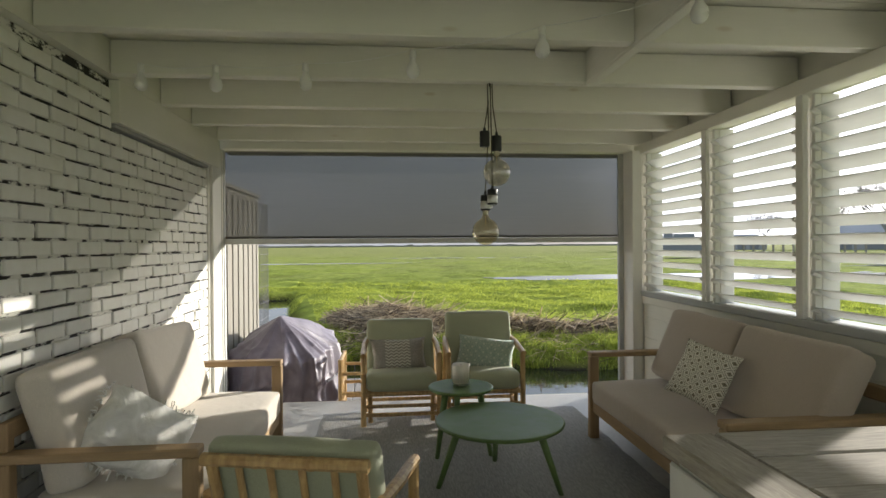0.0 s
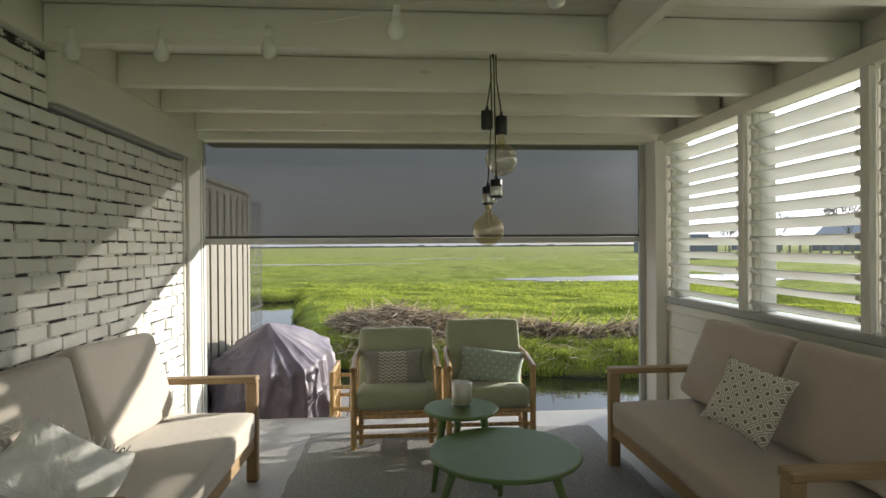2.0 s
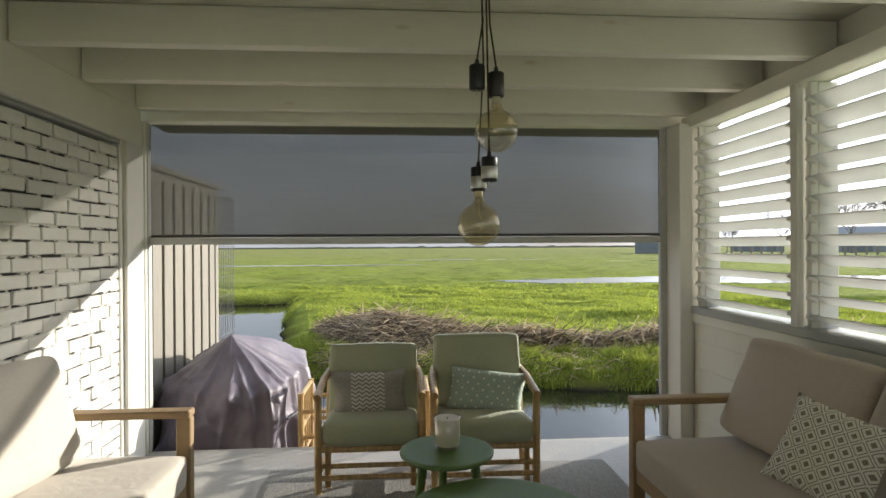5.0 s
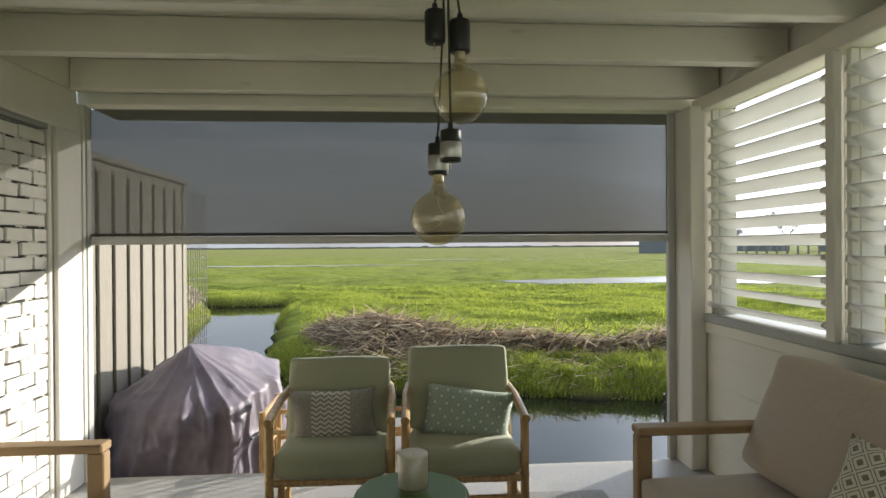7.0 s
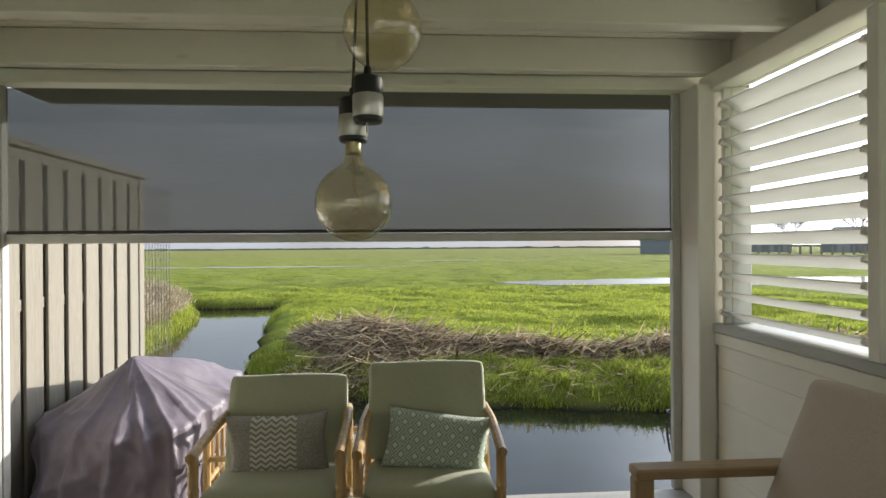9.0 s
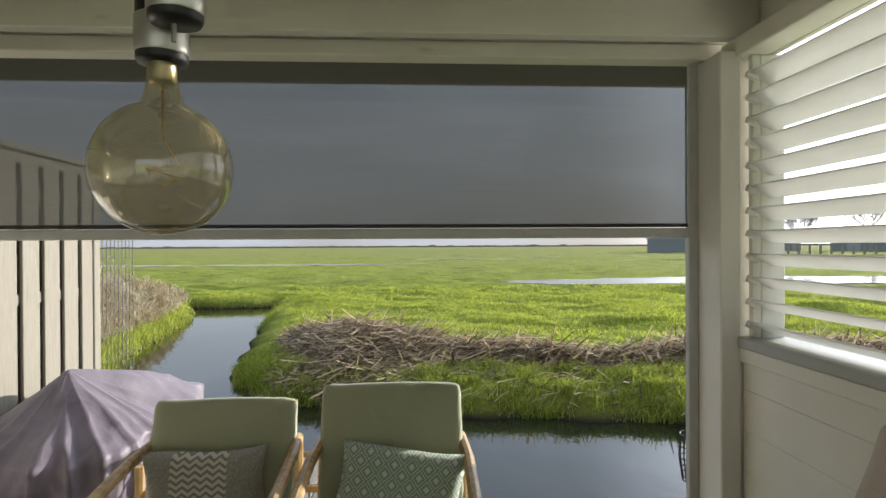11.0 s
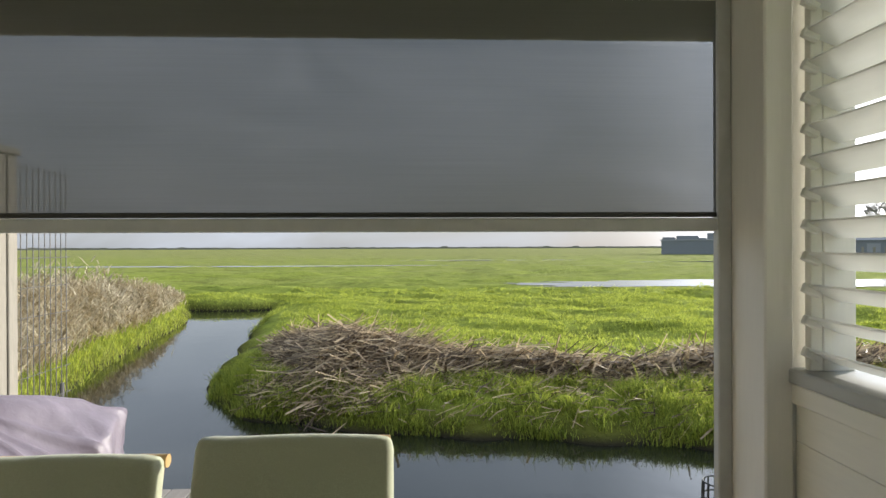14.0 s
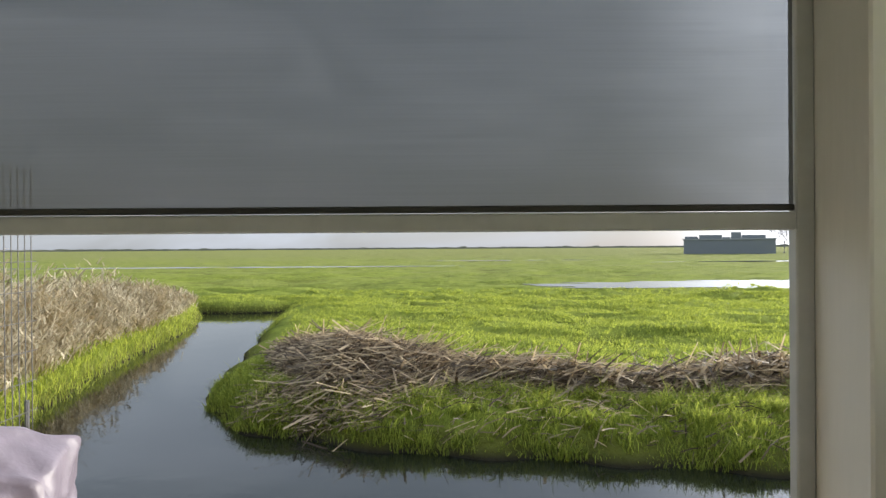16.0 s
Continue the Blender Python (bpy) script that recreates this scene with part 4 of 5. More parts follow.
for k in range(1, 9):
    part("wire_bar", tube([(0.1 * k, 0.46, 0.12), (0.1 * k, 0.46, 0.44)], 0.004, 6), M_WIRE, rack)

# fence of vertical boards with a cap, then a wire mesh panel
fence = thing("wooden_fence", pose(-1.495, 6.30, -0.325), "weathered vertical board fence with a flat cap", "fence")
rnd = random.Random(3)
y = 0.0
i = 0
while y < 1.5:
    front = i % 2 == 0
    x0 = 0.0 if front else -0.046
    part("board", box(x0 - 0.02, x0, y if front else y - 0.02, y + 0.162 if front else y + 0.155, 0.02, 2.24 + rnd.uniform(-0.008, 0.006), 0.003), M_FENCE, fence)
    y += 0.125 if front else 0.088
    i += 1
for z in (0.35, 1.34, 2.0):
    part("rail", box(-0.0455, -0.0205, 0.0, 1.62, z, z + 0.07, 0.004), M_FENCE, fence)
part("cap", box(-0.09, 0.035, -0.02, 1.72, 2.29, 2.335, 0.006), M_FENCE, fence)
part("top_board", box(-0.02, 0.004, -0.01, 1.71, 2.22, 2.288, 0.004), M_FENCE, fence)
part("end_post", box(-0.09, 0.012, 1.63, 1.715, -0.6, 2.288, 0.005), M_FENCE, fence)
part("near_post", box(-0.16, -0.08, -0.08, 0.0, -0.6, 2.288, 0.005), M_FENCE, fence)

mesh_panel = thing("wire_mesh_panel", pose(-1.475, 8.03, 0.06), "galvanised wire mesh panel beside the fence", "fence")
for k in range(9):
    part("upright_wire", tube([(0, 0.06 * k, 0.0), (0, 0.06 * k, 1.86)], 0.0034, 5), M_WIRE, mesh_panel)
for k in range(10):
    part("cross_wire", tube([(0.004, -0.03, 0.03 + 0.2 * k), (0.004, 0.52, 0.03 + 0.2 * k)], 0.0028, 5), M_WIRE, mesh_panel)
part("stake", tube([(-0.015, 0.45, -1.0), (-0.015, 0.45, 0.3)], 0.015, 8), M_WIRE, mesh_panel)

# black lantern basket on a stake
lan = thing("garden_lantern", pose(2.60, 6.86, -0.16), "black perforated metal lantern outside the opening", "lantern")
for k in range(14):
    a = 2 * math.pi * k / 14
    u = Vector((math.cos(a), math.sin(a), 0))
    part("rib", tube([u * 0.055 + Vector((0, 0, 0.1)), u * 0.075 + Vector((0, 0, 0.24)), u * 0.07 + Vector((0, 0, 0.38))], 0.004, 5), M_BLACK, lan)
for z, r in ((0.1, 0.055), (0.17, 0.067), (0.24, 0.075), (0.31, 0.074), (0.38, 0.07)):
    part("hoop", tube([(r * math.cos(2 * math.pi * k / 16), r * math.sin(2 * math.pi * k / 16), z) for k in range(17)], 0.004, 5), M_BLACK, lan)
part("stake", tube([(0, 0, 0.0), (0, 0, 0.11)], 0.02, 8), M_BLACK, lan)

# flower pots under the windows, outside
rnd = random.Random(12)
for k, y in enumerate((5.35, 4.55, 3.6)):
    pot = thing("flower_pot", pose(2.85 + 0.06 * k, y, 0.62), "terracotta pot with a small dry plant on the outer ledge", "pot", "pots on the ledge")
    part("pot", lathe([(0, 0), (0.07, 0), (0.095, 0.14), (0.105, 0.14), (0.105, 0.17), (0.09, 0.17), (0.085, 0.15), (0, 0.145)], 20), M_TERRA, pot, "", True)
    bm = bmesh.new()
    for i in range(22):
        a, l = rnd.uniform(0, 6.28), rnd.uniform(0.08, 0.2)
        tube([(0, 0, 0.14), (0.03 * math.cos(a), 0.03 * math.sin(a), 0.14 + l * 0.6), (0.1 * math.cos(a), 0.1 * math.sin(a), 0.14 + l)], 0.003, 4, bm)
    part("plant", bm, M_STRAW, pot, "dry stems")
single("outer_ledge", box(2.70, 3.1, 2.5, 6.0, 0.55, 0.619, 0.006), M_JETTY, "grey plank ledge outside the louvres", "ledge", "structure")
for y in (2.6, 4.2, 5.8):
    single("ledge_post", box(2.85, 2.93, y, y + 0.08, -0.25, 0.549, 0.004), M_FENCE, "timber post under the outer ledge", "post", "structure")

# ---------------------------------------------------------------- land and water
WATER_Z, LAND_Z = -0.58, -0.30


def lerp_table(tab, x):
    return np.interp(x, [a for a, b in tab], [b for a, b in tab])


BANK = [(-3, 11.9), (-1.3, 11.2), (-0.89, 10.74), (0.84, 10.12), (2.4, 9.87), (4.19, 9.51), (10, 8.9), (30, 8.6), (3000, 8.6)]
RIGHT = [(5, -0.9), (10.74, -0.89), (11.5, -1.5), (12.56, -1.84), (14.5, -2.14), (21.2, -3.33), (24, -3.9)]
LEFT = [(5, -2.9), (8, -2.95), (11.3, -3.45), (14.1, -4.15), (18.8, -4.94), (22.5, -6.1), (24, -6.6)]


def shore(x, y):
    """Metres of land inside the waterline (negative: over water)."""
    right = np.minimum((y - lerp_table(BANK, x)) * 0.95, (x - lerp_table(RIGHT, y)) * 0.95)
    left = lerp_table(LEFT, y) - x
    far = y - 22.3 + 0.3 * np.sin(x * 0.9)
    near = np.where(x > 2.42, 7.15 - y, np.where(x < -1.55, 6.6 - y, 5.6 - y))
    return np.maximum(np.maximum(right, left), np.maximum(far, near))


def tussock(x, y):
    """Uneven grazed turf: lumps longer across the view than along it."""
    t = 0
    for i in range(14):
        a, f = 0.9 * math.sin(2.7 * i), 1.3 * 1.22 ** i
        t = t + np.sin((x * 0.55 * math.cos(a) + y * 1.25 * math.sin(a + 1.2)) * f + 1.7 * i + 1.5 * np.sin(0.31 * f * (y - 0.6 * x) + i)) / (1 + 0.3 * i)
    return np.clip(t / 2.2, -1.2, 2.0)


def hills(x, y):
    return 0.065 * tussock(x, y) + 0.05 * np.sin(x * 1.1 + 0.6 * y) * np.sin(y * 0.8 - 0.3 * x) + 0.03 * np.sin(x * 2.7 + 1.3) * np.sin(y * 2.3) + 0.04 * np.sin(0.31 * x + 0.5) * np.sin(0.23 * y)


def land(x, y):
    d = shore(x, y) + 0.10 * np.sin(3.1 * x + 2.2 * y) * np.cos(2.3 * x - 1.7 * y)
    s = np.clip((d + 0.95) / 1.5, 0, 1)
    s = s * s * (3 - 2 * s)
    fade = np.clip(1.4 - np.hypot(x, y) / 400, 0, 1)
    return -1.15 + (LAND_Z + 1.15) * s + hills(x, y) * np.clip(d, 0, 1) * fade


def axis(fine0, fine1, step, far, grow=1.22):
    a = list(np.arange(fine0, fine1, step))
    lo, hi, s = a[0], a[-1], step
    left, right = [], []
    while hi < far:
        s *= grow
        hi += s
        right.append(hi)
    s = step
    while lo > -far:
        s *= grow
        lo -= s
        left.append(lo)
    return np.array(left[::-1] + a + right)


xs, ys = axis(-8, 12, 0.11, 2500, 1.055), axis(5.0, 28, 0.11, 2500, 1.05)
gx, gy = np.meshgrid(xs, ys)
gz = land(gx, gy)
# shallow flooded hollows in the field
POOLS = ((18.5, 29.5, 12.0, 2.9), (-22, 57, 24, 1.5), (40, 66, 16, 1.6), (10, 78, 12, 1.2), (60, 40, 25, 2.5))
for hx, hy, hw, hd in POOLS:
    rr = ((gx - hx - 0.35 * (gy - hy) * -1) / hw) ** 2 + ((gy - hy) / hd) ** 2
    wob = 0.35 * np.sin(gx * 0.7) * np.sin(gy * 1.1 + gx * 0.2) + 0.25 * tussock(gx * 0.7, gy * 0.7)
    gz = np.where(rr + 0.0 * wob < 1.7, np.minimum(gz, -0.315), gz)
n, m = len(xs), len(ys)
idx = np.arange(n * m).reshape(m, n)
faces = np.stack([idx[:-1, :-1], idx[:-1, 1:], idx[1:, 1:], idx[1:, :-1]], -1).reshape(-1, 4)
me = bpy.data.meshes.new("ground")
me.from_pydata(np.stack([gx, gy, gz], -1).reshape(-1, 3).tolist(), [], faces.tolist())
me.polygons.foreach_set("use_smooth", [True] * len(faces))
me.materials.append(M_GROUND)
tagged(new("ground", me), "flat green polder meadow with ditches to the horizon", "ground", "", "structure")
bm = bmesh.new()
bmesh.ops.create_grid(bm, x_segments=1, y_segments=1, size=1, matrix=Matrix.LocRotScale((0, 140, WATER_Z), None, (220, 136, 1)))
for hx, hy, hw, hd in POOLS:
    pool = bmesh.new()
    ring = []
    for i in range(140):
        a = 2 * math.pi * i / 140
        q = 1 + 0.3 * noise.noise(Vector((hw * math.cos(a) * 0.5, hd * math.sin(a) * 1.2, hx))) + 0.16 * noise.noise(Vector((hw * math.cos(a) * 1.9, hd * math.sin(a) * 4, hy)))
        ring.append(pool.verts.new((hx + 0.35 * hd * math.sin(a) * -1 + hw * q * math.cos(a), hy + hd * q * math.sin(a), -0.295)))
    pool.faces.new(ring)
    single("puddle", pool, M_WATER, "shallow flood water lying in the meadow", "water", "structure")
single("water", bm, M_WATER, "still dark ditch water mirroring the sky", "water", "structure")

rng = np.random.default_rng(5)


def blades(x, y, z, height, width, lean, curl=0.5):
    """Tapering bent blades: five corners each, three triangles."""
    k = len(x)
    a = rng.uniform(0, 2 * np.pi, k)
    b = rng.uniform(0, 2 * np.pi, k)
    dx, dy = np.cos(a) * width, np.sin(a) * width
    lx, ly = np.cos(b) * lean * height, np.sin(b) * lean * height
    v = np.zeros((k, 5, 3))
    v[:, 0] = np.stack([x - dx, y - dy, z], -1)
    v[:, 1] = np.stack([x + dx, y + dy, z], -1)
    v[:, 2] = np.stack([x + dx * 0.8 + lx * curl * 0.5, y + dy * 0.8 + ly * curl * 0.5, z + height * 0.55], -1)
    v[:, 3] = np.stack([x - dx * 0.8 + lx * curl * 0.5, y - dy * 0.8 + ly * curl * 0.5, z + height * 0.55], -1)
    v[:, 4] = np.stack([x + lx, y + ly, z + height * np.sqrt(np.clip(1 - lean ** 2 * 0.5, 0.2, 1))], -1)
    base = np.arange(k)[:, None] * 5
    f = np.concatenate([base + np.array([0, 1, 2]), base + np.array([0, 2, 3]), base + np.array([3, 2, 4])])
    return v.reshape(-1, 3).tolist(), f.tolist()


def scatter(k, x0, x1, y0, y1, keep):
    x, y = rng.uniform(x0, x1, k), rng.uniform(y0, y1, k)
    ok = keep(x, y)
    return x[ok], y[ok]


# crest line of the raked reeds
RIDGE = [(-1.2, 13.6), (-0.7, 13.0), (-0.2, 12.35), (0.6, 11.95), (1.6, 11.6), (2.8, 11.3), (4.0, 11.15), (5.2, 11.35), (7.0, 11.6), (9.0, 11.8)]


def off_heap(x, y):
    return (lerp_table(RIDGE, x) - y > np.interp(x, [-1.2, -0.2, 0.8, 1.8, 8], [0.6, 1.0, 0.75, 0.42, 0.36])) | (y - lerp_table(RIDGE, x) > 0.5)


# grass: long on the bank, short further off
x, y = scatter(150000, -2.8, 8.5, 9.2, 13.5, lambda x, y: (shore(x, y) > -0.06) & (shore(x, y) < 2.4))
tuft = 0.6 * np.sin(x * 5.3 + 2 * np.sin(y * 3.1)) * np.sin(y * 4.7 + x) + 0.5 * tussock(x * 1.5, y * 1.5)
keepm = (rng.uniform(-1, 1, len(x)) < tuft + 0.25) & (off_heap(x, y) | (rng.uniform(0, 1, len(x)) < 0.25))
x, y, tuft = x[keepm], y[keepm], tuft[keepm]
v, f = blades(x, y, land(x, y) - 0.01, rng.uniform(0.04, 0.13, len(x)) * (1.2 + 0.9 * tuft) * np.where(rng.uniform(0, 1, len(x)) < 0.03, 1.8, 1.0), 0.0045, rng.uniform(0.2, 0.95, len(x)))
strips("bank_grass", v, f, M_GRASS, "long bright green grass along the ditch bank", "grass")
x, y = scatter(170000, -6, 13, 11, 24, lambda x, y: (shore(x, y) > 0.5) & (x > lerp_table(RIGHT, y)))
clump = np.sin(x * 2.1 + np.sin(y * 1.7)) * np.sin(y * 1.9 + 0.7 * x)
keepm = rng.uniform(-1, 1, len(x)) < clump + 0.35
x, y, clump = x[keepm], y[keepm], clump[keepm]
v, f = blades(x, y, land(x, y) - 0.01, rng.uniform(0.03, 0.085, len(x)) * (1.1 + 0.5 * clump), 0.006, rng.uniform(0.3, 1.0, len(x)))
strips("meadow_grass", v, f, M_GRASS, "short tussocky meadow grass in sunlight", "grass")
x, y = scatter(60000, -9, -2.6, 8, 24.5, lambda x, y: ((shore(x, y) > -0.1) & (shore(x, y) < 0.55 + 0.35 * tussock(x * 1.4, y * 1.4)) & (y < 23.5)) | ((shore(x, y) > 0) & (y > 22)))
v, f = blades(x, y, land(x, y) - 0.01, rng.uniform(0.08, 0.26, len(x)) * np.interp(y, [17, 21], [0.9, 0.4]), 0.006, rng.uniform(0.2, 0.9, len(x)))
strips("ditch_grass", v, f, M_GRASS, "green grass along the far ditch bank", "grass")

# thick tufts
def tufts(k, per, x0, x1, y0, y1, keep, l0, l1, w):
    x, y = scatter(k, x0, x1, y0, y1, keep)
    size = rng.uniform(0.6, 1.3, len(x))
    xx = np.repeat(x, per) + rng.normal(0, 0.035, len(x) * per)
    yy = np.repeat(y, per) + rng.normal(0, 0.035, len(x) * per)
    return blades(xx, yy, land(xx, yy) - 0.015, rng.uniform(l0, l1, len(xx)) * np.repeat(size, per), w, rng.uniform(0.25, 1.1, len(xx)), 0.7)


v, f = tufts(1500, 34, -2.6, 8.0, 9.3, 12.6, lambda x, y: (shore(x, y) > 0.02) & (shore(x, y) < 1.5) & off_heap(x, y), 0.07, 0.19, 0.0045)
strips("bank_tufts", v, f, M_GRASS, "thick tufts of long grass on the ditch bank", "grass")
v, f = tufts(5200, 14, -5, 14, 11.5, 27, lambda x, y: (shore(x, y) > 0.8) & (x > lerp_table(RIGHT, np.minimum(y, 24))), 0.05, 0.13, 0.007)
strips("meadow_tufts", v, f, M_GRASS, "scattered tussocks of meadow grass", "grass")

# standing pale reeds on the far side of the ditch
x, y = scatter(42000, -9.5, -3.2, 8.2, 22.5, lambda x, y: (lerp_table(LEFT, y) - x > 0.35) & (lerp_table(LEFT, y) - x < 3.6))
hgt = rng.uniform(0.35, 0.85, len(x)) * np.clip((lerp_table(LEFT, y) - x) / 0.9, 0.35, 1.0) * np.interp(y, [8, 13, 17, 22], [1.9, 1.85, 1.2, 0.55]) * (0.88 + 0.3 * tussock(x * 1.6, y * 1.6))
keepm = rng.uniform(-1.0, 1.0, len(x)) < 0.45 + 0.8 * tussock(x * 1.9 + 3, y * 1.9)
x, y, hgt = x[keepm], y[keepm], hgt[keepm]
v, f = blades(x, y, land(x, y) - 0.02, hgt, 0.009, rng.uniform(0.1, 1.1, len(x)), 0.8)
pick = rng.choice(len(x), 52000)
hz = hgt[pick] * rng.uniform(0.35, 0.98, len(pick))
v2, f2 = blades(x[pick] + rng.normal(0, 0.09, len(pick)), y[pick] + rng.normal(0, 0.09, len(pick)), land(x[pick], y[pick]) + hz, rng.uniform(0.06, 0.22, len(pick)), 0.014, rng.uniform(0.4, 1.6, len(pick)), 0.9)
f = f + [[i + len(v) for i in t] for t in f2]
v = v + v2
strips("reed_bed", v, f, M_REED, "pale dry standing reeds along the ditch", "reeds")

# mown dead reeds raked into a ridge


def heap(k):
    x = rng.choice(np.concatenate([rng.uniform(-1.1, 1.2, 3000), rng.uniform(-1.1, 8.5, 4200)]), k)
    yc = lerp_table(RIDGE, x)
    thick = np.interp(x, [-1.2, -0.2, 0.8, 1.8, 8], [0.7, 1.25, 0.8, 0.42, 0.36])
    off = rng.normal(0, 0.5, k)
    y = yc + off * thick
    top = np.interp(x, [-1.2, -0.5, 0.1, 0.9, 2, 8], [0.12, 0.42, 0.56, 0.36, 0.26, 0.22]) * np.exp(-1.6 * off ** 2)
    return x, y, land(x, y) + rng.uniform(0.1, 1.0, k) * top


k = 17000
x, y, z = heap(k)
# loose stalks down the bank
x[15200:], y[15200:] = np.where(rng.uniform(0, 1, k - 15200) < 0.5, rng.uniform(-0.9, 0.7, k - 15200), rng.uniform(-1.1, 5.5, k - 15200)), 0
y[15200:] = lerp_table(BANK, x[15200:]) + rng.uniform(0.05, 1.35, k - 15200)
z[15200:] = land(x[15200:], y[15200:]) + rng.uniform(0.0, 0.06, k - 15200)
ln = 0.06 + 0.4 * rng.uniform(0, 1, k) ** 1.6
ln[15200:] *= 0.45
az = rng.normal(0.25, 0.6, k) + np.where(rng.uniform(0, 1, k) < 0.35, rng.uniform(-1.5, 1.5, k), 0.0)
el = rng.normal(0.08, 0.34, k) + np.where(rng.uniform(0, 1, k) < 0.06, 0.6, 0.0)
wd = 0.004 + 0.014 * rng.uniform(0, 1, k) ** 2
wd[15200:] *= 0.5
d = np.stack([np.cos(az) * np.cos(el), np.sin(az) * np.cos(el), np.sin(el)], -1)
side = np.stack([-np.sin(az), np.cos(az), np.zeros(k)], -1) * wd[:, None] + np.array([0, 0, 0.004])
c = np.stack([x, y, z + 0.02], -1)
sag = np.array([0, 0, 1.0]) * (ln * rng.uniform(-0.08, 0.26, k))[:, None]
v = np.zeros((k, 6, 3))
v[:, 0], v[:, 1] = c - d * ln[:, None] - side, c - d * ln[:, None] + side
v[:, 2], v[:, 3] = c - side + sag, c + side + sag
v[:, 4], v[:, 5] = c + d * ln[:, None] - side * 0.5, c + d * ln[:, None] + side * 0.5
base = np.arange(k)[:, None] * 6
f = np.concatenate([base + np.array([0, 1, 3, 2]), base + np.array([2, 3, 5, 4])])
strips("reed_heap", v.reshape(-1, 3).tolist(), f.tolist(), M_STRAW, "ridge of cut dead brown reeds on the bank", "reeds")

# ---------------------------------------------------------------- far things
def block_house(m, w, d, h, label, steps):
    b = thing("farm_building", m, label, "building")
    part("wall", box(-w / 2, w / 2, -d / 2, d / 2, 0, h, 0.05), M_FARWOOD, b)
    for x0, x1, z1 in steps:
        part("upper_wall", box(x0, x1, -d / 2 + 0.5, d / 2 - 0.5, h, h + z1, 0.05), M_FARWOOD, b)
    part("roof", box(-w / 2 - 0.2, w / 2 + 0.2, -d / 2 - 0.2, d / 2 + 0.2, h - 0.25, h + 0.02), M_FARROOF, b)
    for i in range(6):
        x = -w / 2 + (i + 0.5) * w / 6
        part("window", box(x - 0.7, x + 0.7, -d / 2 - 0.06, -d / 2 - 0.01, h * 0.35, h * 0.7), M_FARWOOD, b)
    return b


block_house(pose(62, 126, -0.3, 0, 0, -27), 17, 8, 3.2, "long low dark farm building far across the meadow", [(-8.3, -6, 0.5), (-5.5, -1.2, 0.8), (-1.1, 0.4, 0.3), (0.5, 2.4, 1.3), (2.5, 6.8, 0.7)])


def barn(m, w, d, h, ridge, label):
    b = thing("barn", m, label, "barn")
    part("wall", box(-w / 2, w / 2, -d / 2, d / 2, 0, h), M_FARWOOD, b)
    bm = bmesh.new()
    v = [bm.verts.new(p) for p in ((-w / 2 - .3, -d / 2 - .3, h), (w / 2 + .3, -d / 2 - .3, h), (w / 2 + .3, d / 2 + .3, h), (-w / 2 - .3, d / 2 + .3, h), (-w / 2 + 2, 0, ridge), (w / 2 - 2, 0, ridge))]
    for q in ((0, 1, 5, 4), (2, 3, 4, 5), (1, 2, 5), (3, 0, 4), (3, 2, 1, 0)):
        bm.faces.new([v[i] for i in q])
    part("roof", bm, M_FARROOF, b)
    for i in range(4):
        part("door", box(-w / 2 + w * (i + 0.35) / 4, -w / 2 + w * (i + 0.65) / 4, -d / 2 - 0.08, -d / 2 - 0.02, 0, h * 0.75), M_FARROOF, b)
    return b


barn(pose(118, 128, -0.3, 0, 0, -42), 34, 12, 3.0, 6.2, "long dark barn with a grey roof behind bare trees")
barn(pose(98, 152, -0.3, 0, 0, -30), 12, 8, 2.4, 4.2, "small dark barn far across the meadow")


def bare_tree(m, h, seed):
    rnd = random.Random(seed)
    t = thing("bare_tree", m, "leafless winter tree far across the meadow", "tree", "bare trees")
    part("trunk", tube([(0, 0, 0), (0.1, 0, h * 0.2), (0, 0.1, h * 0.38)], 0.3, 8, radii=[h * 0.028, h * 0.02, h * 0.016]), M_BARK, t)
    bm = bmesh.new()

    def grow(p, d, l, r, depth):
        q = p + d * l
        mid = p.lerp(q, 0.5) + Vector((rnd.uniform(-1, 1), rnd.uniform(-1, 1), rnd.uniform(-1, 1))) * l * 0.06
        tube([p, mid, q], r, 4 if depth < 3 else 3, bm, [r, r * 0.85, r * 0.65], False)
        if depth == 0:
            return
        for i in range(rnd.choice((3, 3, 4))):
            nd = (d + Vector((rnd.uniform(-1, 1), rnd.uniform(-1, 1), rnd.uniform(-0.25, 0.8))) * 0.75).normalized()
            grow(q, nd, l * rnd.uniform(0.62, 0.85), r * 0.74, depth - 1)

    for i in range(5):
        a = i * 1.257 + rnd.uniform(-0.3, 0.3)
        grow(Vector((0, 0, h * (0.22 + 0.035 * i))), Vector((math.cos(a) * 0.6, math.sin(a) * 0.6, 0.85)).normalized(), h * 0.2, h * 0.009, 4)
    part("crown", bm, M_BARK, t)


for x, y, h, s in ((92, 112, 13, 1), (99, 106, 17, 2), (106, 104, 14, 3), (113, 100, 16, 4), (84, 122, 10, 5), (122, 96, 13, 6), (75, 128, 7, 7)):
    bare_tree(pose(x, y, -0.3, 0, 0, 40 * s), h, s)

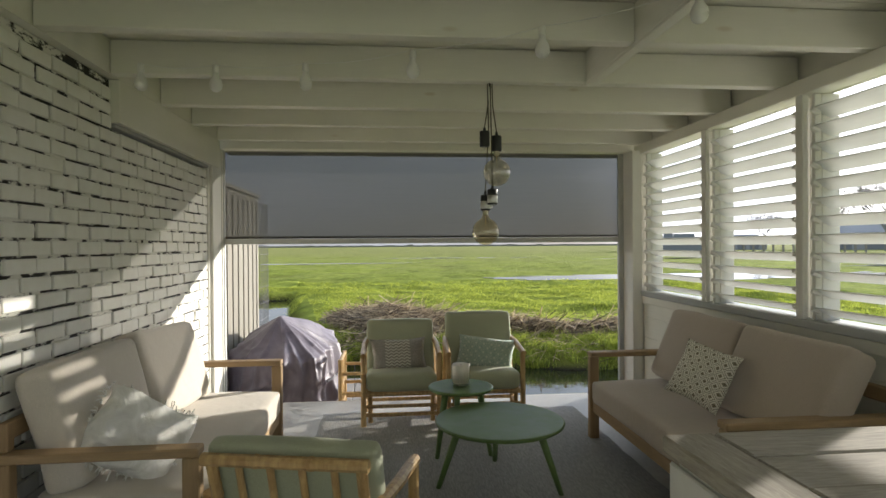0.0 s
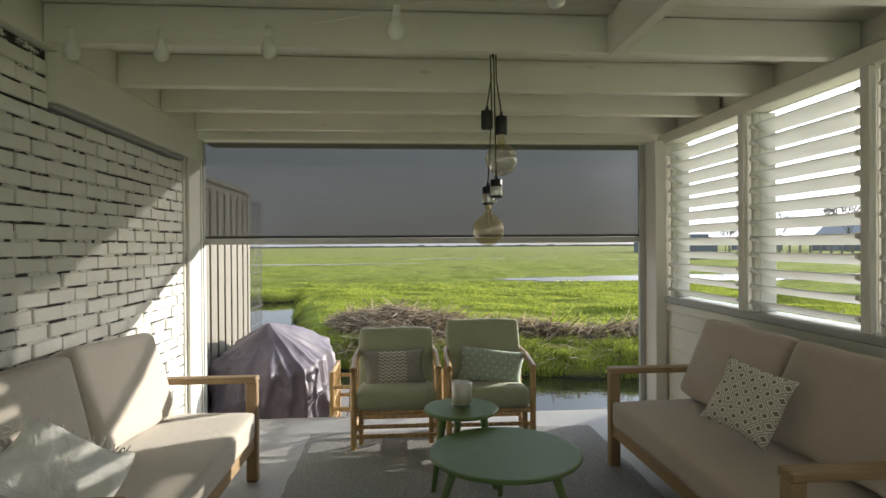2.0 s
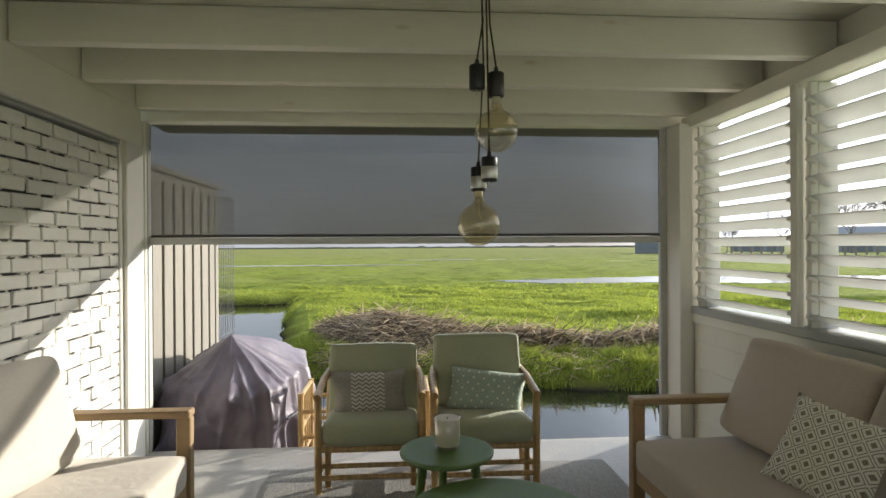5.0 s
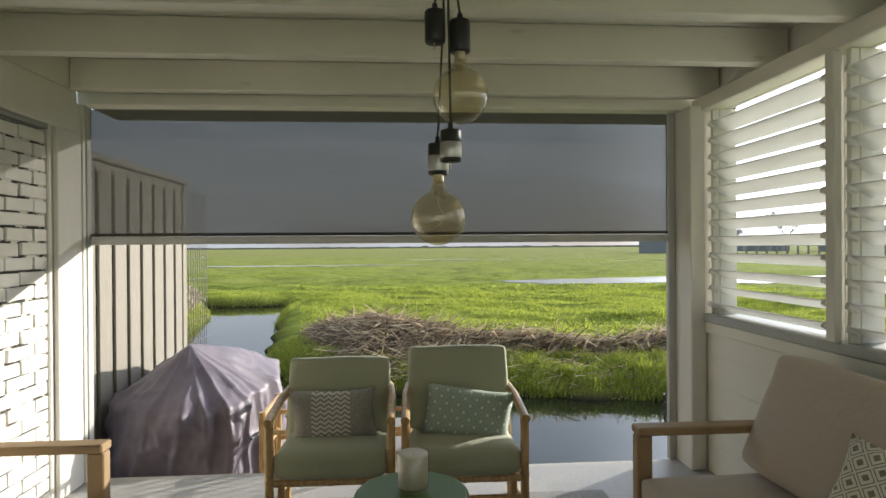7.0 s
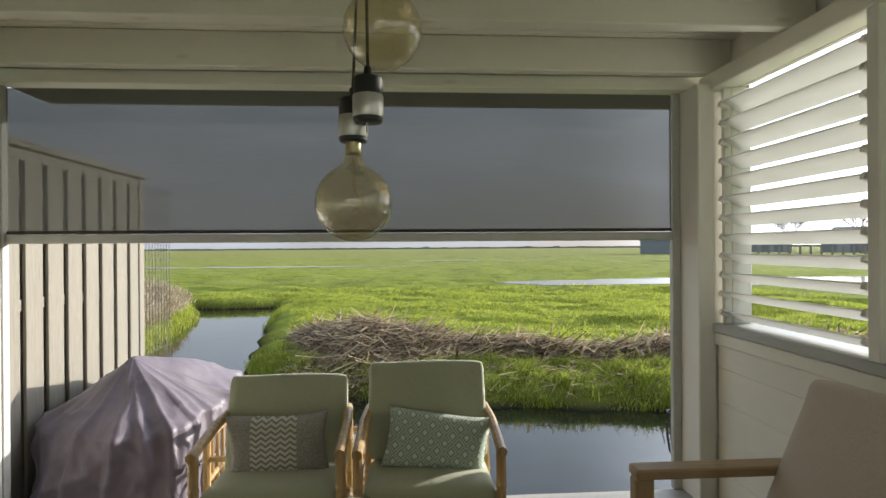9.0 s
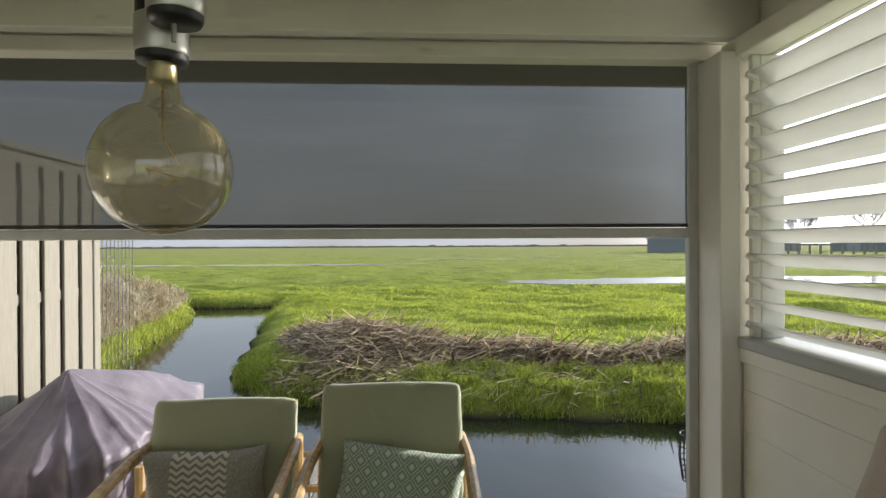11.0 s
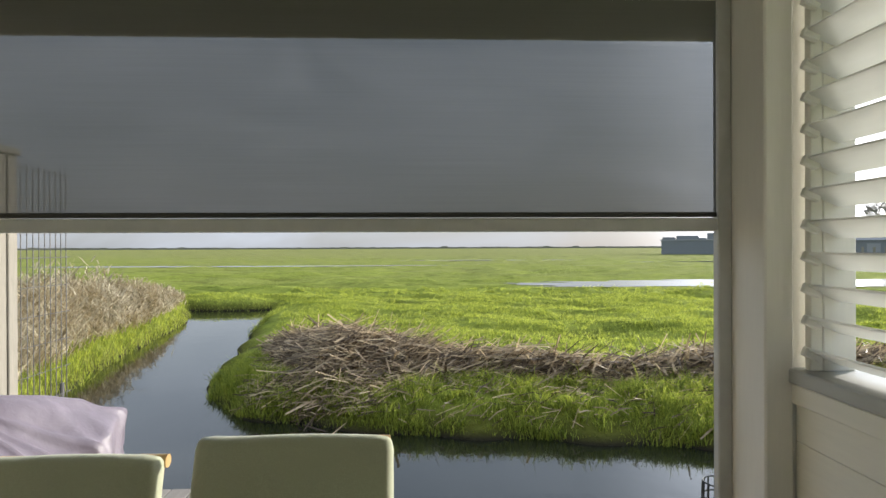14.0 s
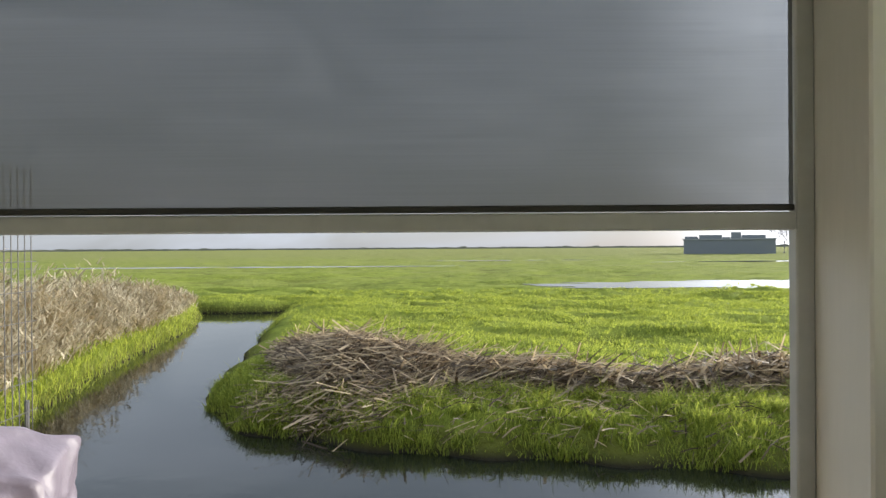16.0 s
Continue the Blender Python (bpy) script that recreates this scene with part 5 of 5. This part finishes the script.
# low hedge and tree line on the horizon
v, f = [], []
rnd = random.Random(21)
k = 0
for side in range(420):
    a = radians(-75 + 150 * side / 420)
    r = 900 + 60 * rnd.random()
    h = rnd.uniform(1.6, 2.8) * (1.5 if rnd.random() < 0.1 else 1)
    w = 7.0
    c, s = math.sin(a) * r, math.cos(a) * r
    tx, ty = math.cos(a) * w, -math.sin(a) * w
    for dx, dy, z in ((-tx, -ty, -1), (tx, ty, -1), (tx * 0.7, ty * 0.7, h), (-tx * 0.6, -ty * 0.6, h * 0.9)):
        v.append((c + dx, s + dy, z))
    f.append((k, k + 1, k + 2, k + 3))
    k += 4
strips("far_tree_line", v, f, M_FARHEDGE, "thin dark line of trees on the horizon", "trees")
for i in range(16):
    single("fence_post", box(58 + 1.5 * i, 58.25 + 1.5 * i, 98 - 0.5 * i, 98.25 - 0.5 * i, -0.35, 1.2), M_FENCE, "timber post of a far meadow fence", "post", "", "far fence posts")

# ---------------------------------------------------------------- brick wall, brick by brick
wall = thing("wall_west", pose(XL, 0, 0), "white painted brick wall with open dark joints", "wall", "", "structure")
bm = bmesh.new()
add_box(bm, -0.22, -0.012, Y_BACK, 4.18, 0.0, 2.285)
add_box(bm, -0.22, -0.012, 4.1801, 5.795, 0.0, 2.018)
part("mortar", bm, M_MORTAR, wall)
rnd = random.Random(2)
shapes = []
for k in range(6):
    bm = box(-0.03, 0, -0.1025, 0.1025, -0.0315, 0.0315)
    for vv in bm.verts:
        vv.co += Vector((rnd.uniform(-0.002, 0.003), rnd.uniform(-0.004, 0.004), rnd.uniform(-0.0035, 0.0035)))
    bevel(bm, 0.004, 1)
    me = bpy.data.meshes.new("brick")
    bm.to_mesh(me)
    bm.free()
    me.materials.append(M_BRICK)
    shapes.append(me)
rest = bmesh.new()
PITCH_Z, PITCH_Y = 0.0748, 0.2175
for r in range(31):
    z = 0.036 + r * PITCH_Z
    y1 = 5.795 if z + 0.033 < 2.02 else 4.18
    if z + 0.033 > 2.285:
        break
    y = y1 - 0.104 - (0.109 if r % 2 else 0.0)
    if r % 2:
        add_box(rest, -0.03, -0.001, y1 - 0.098, y1, z - 0.031, z + 0.031)
    while y > Y_BACK + 0.1:
        jig = Vector((rnd.uniform(-0.004, 0.003), rnd.uniform(-0.003, 0.003), rnd.uniform(-0.002, 0.002)))
        if y > 3.1 and z > 0.52:
            o = new("brick", rnd.choice(shapes))
            o.parent = wall
            o.location = Vector((0, y, z)) + jig
            o.rotation_euler = (rnd.uniform(-0.008, 0.008), 0, rnd.uniform(-0.012, 0.012))
        else:
            add_box(rest, -0.03, jig.x, y - 0.1025, y + 0.1025, z - 0.0315, z + 0.0315)
        y -= PITCH_Y
tagged(part("brickwork", rest, M_BRICK, wall), "", "", "", "stuff")
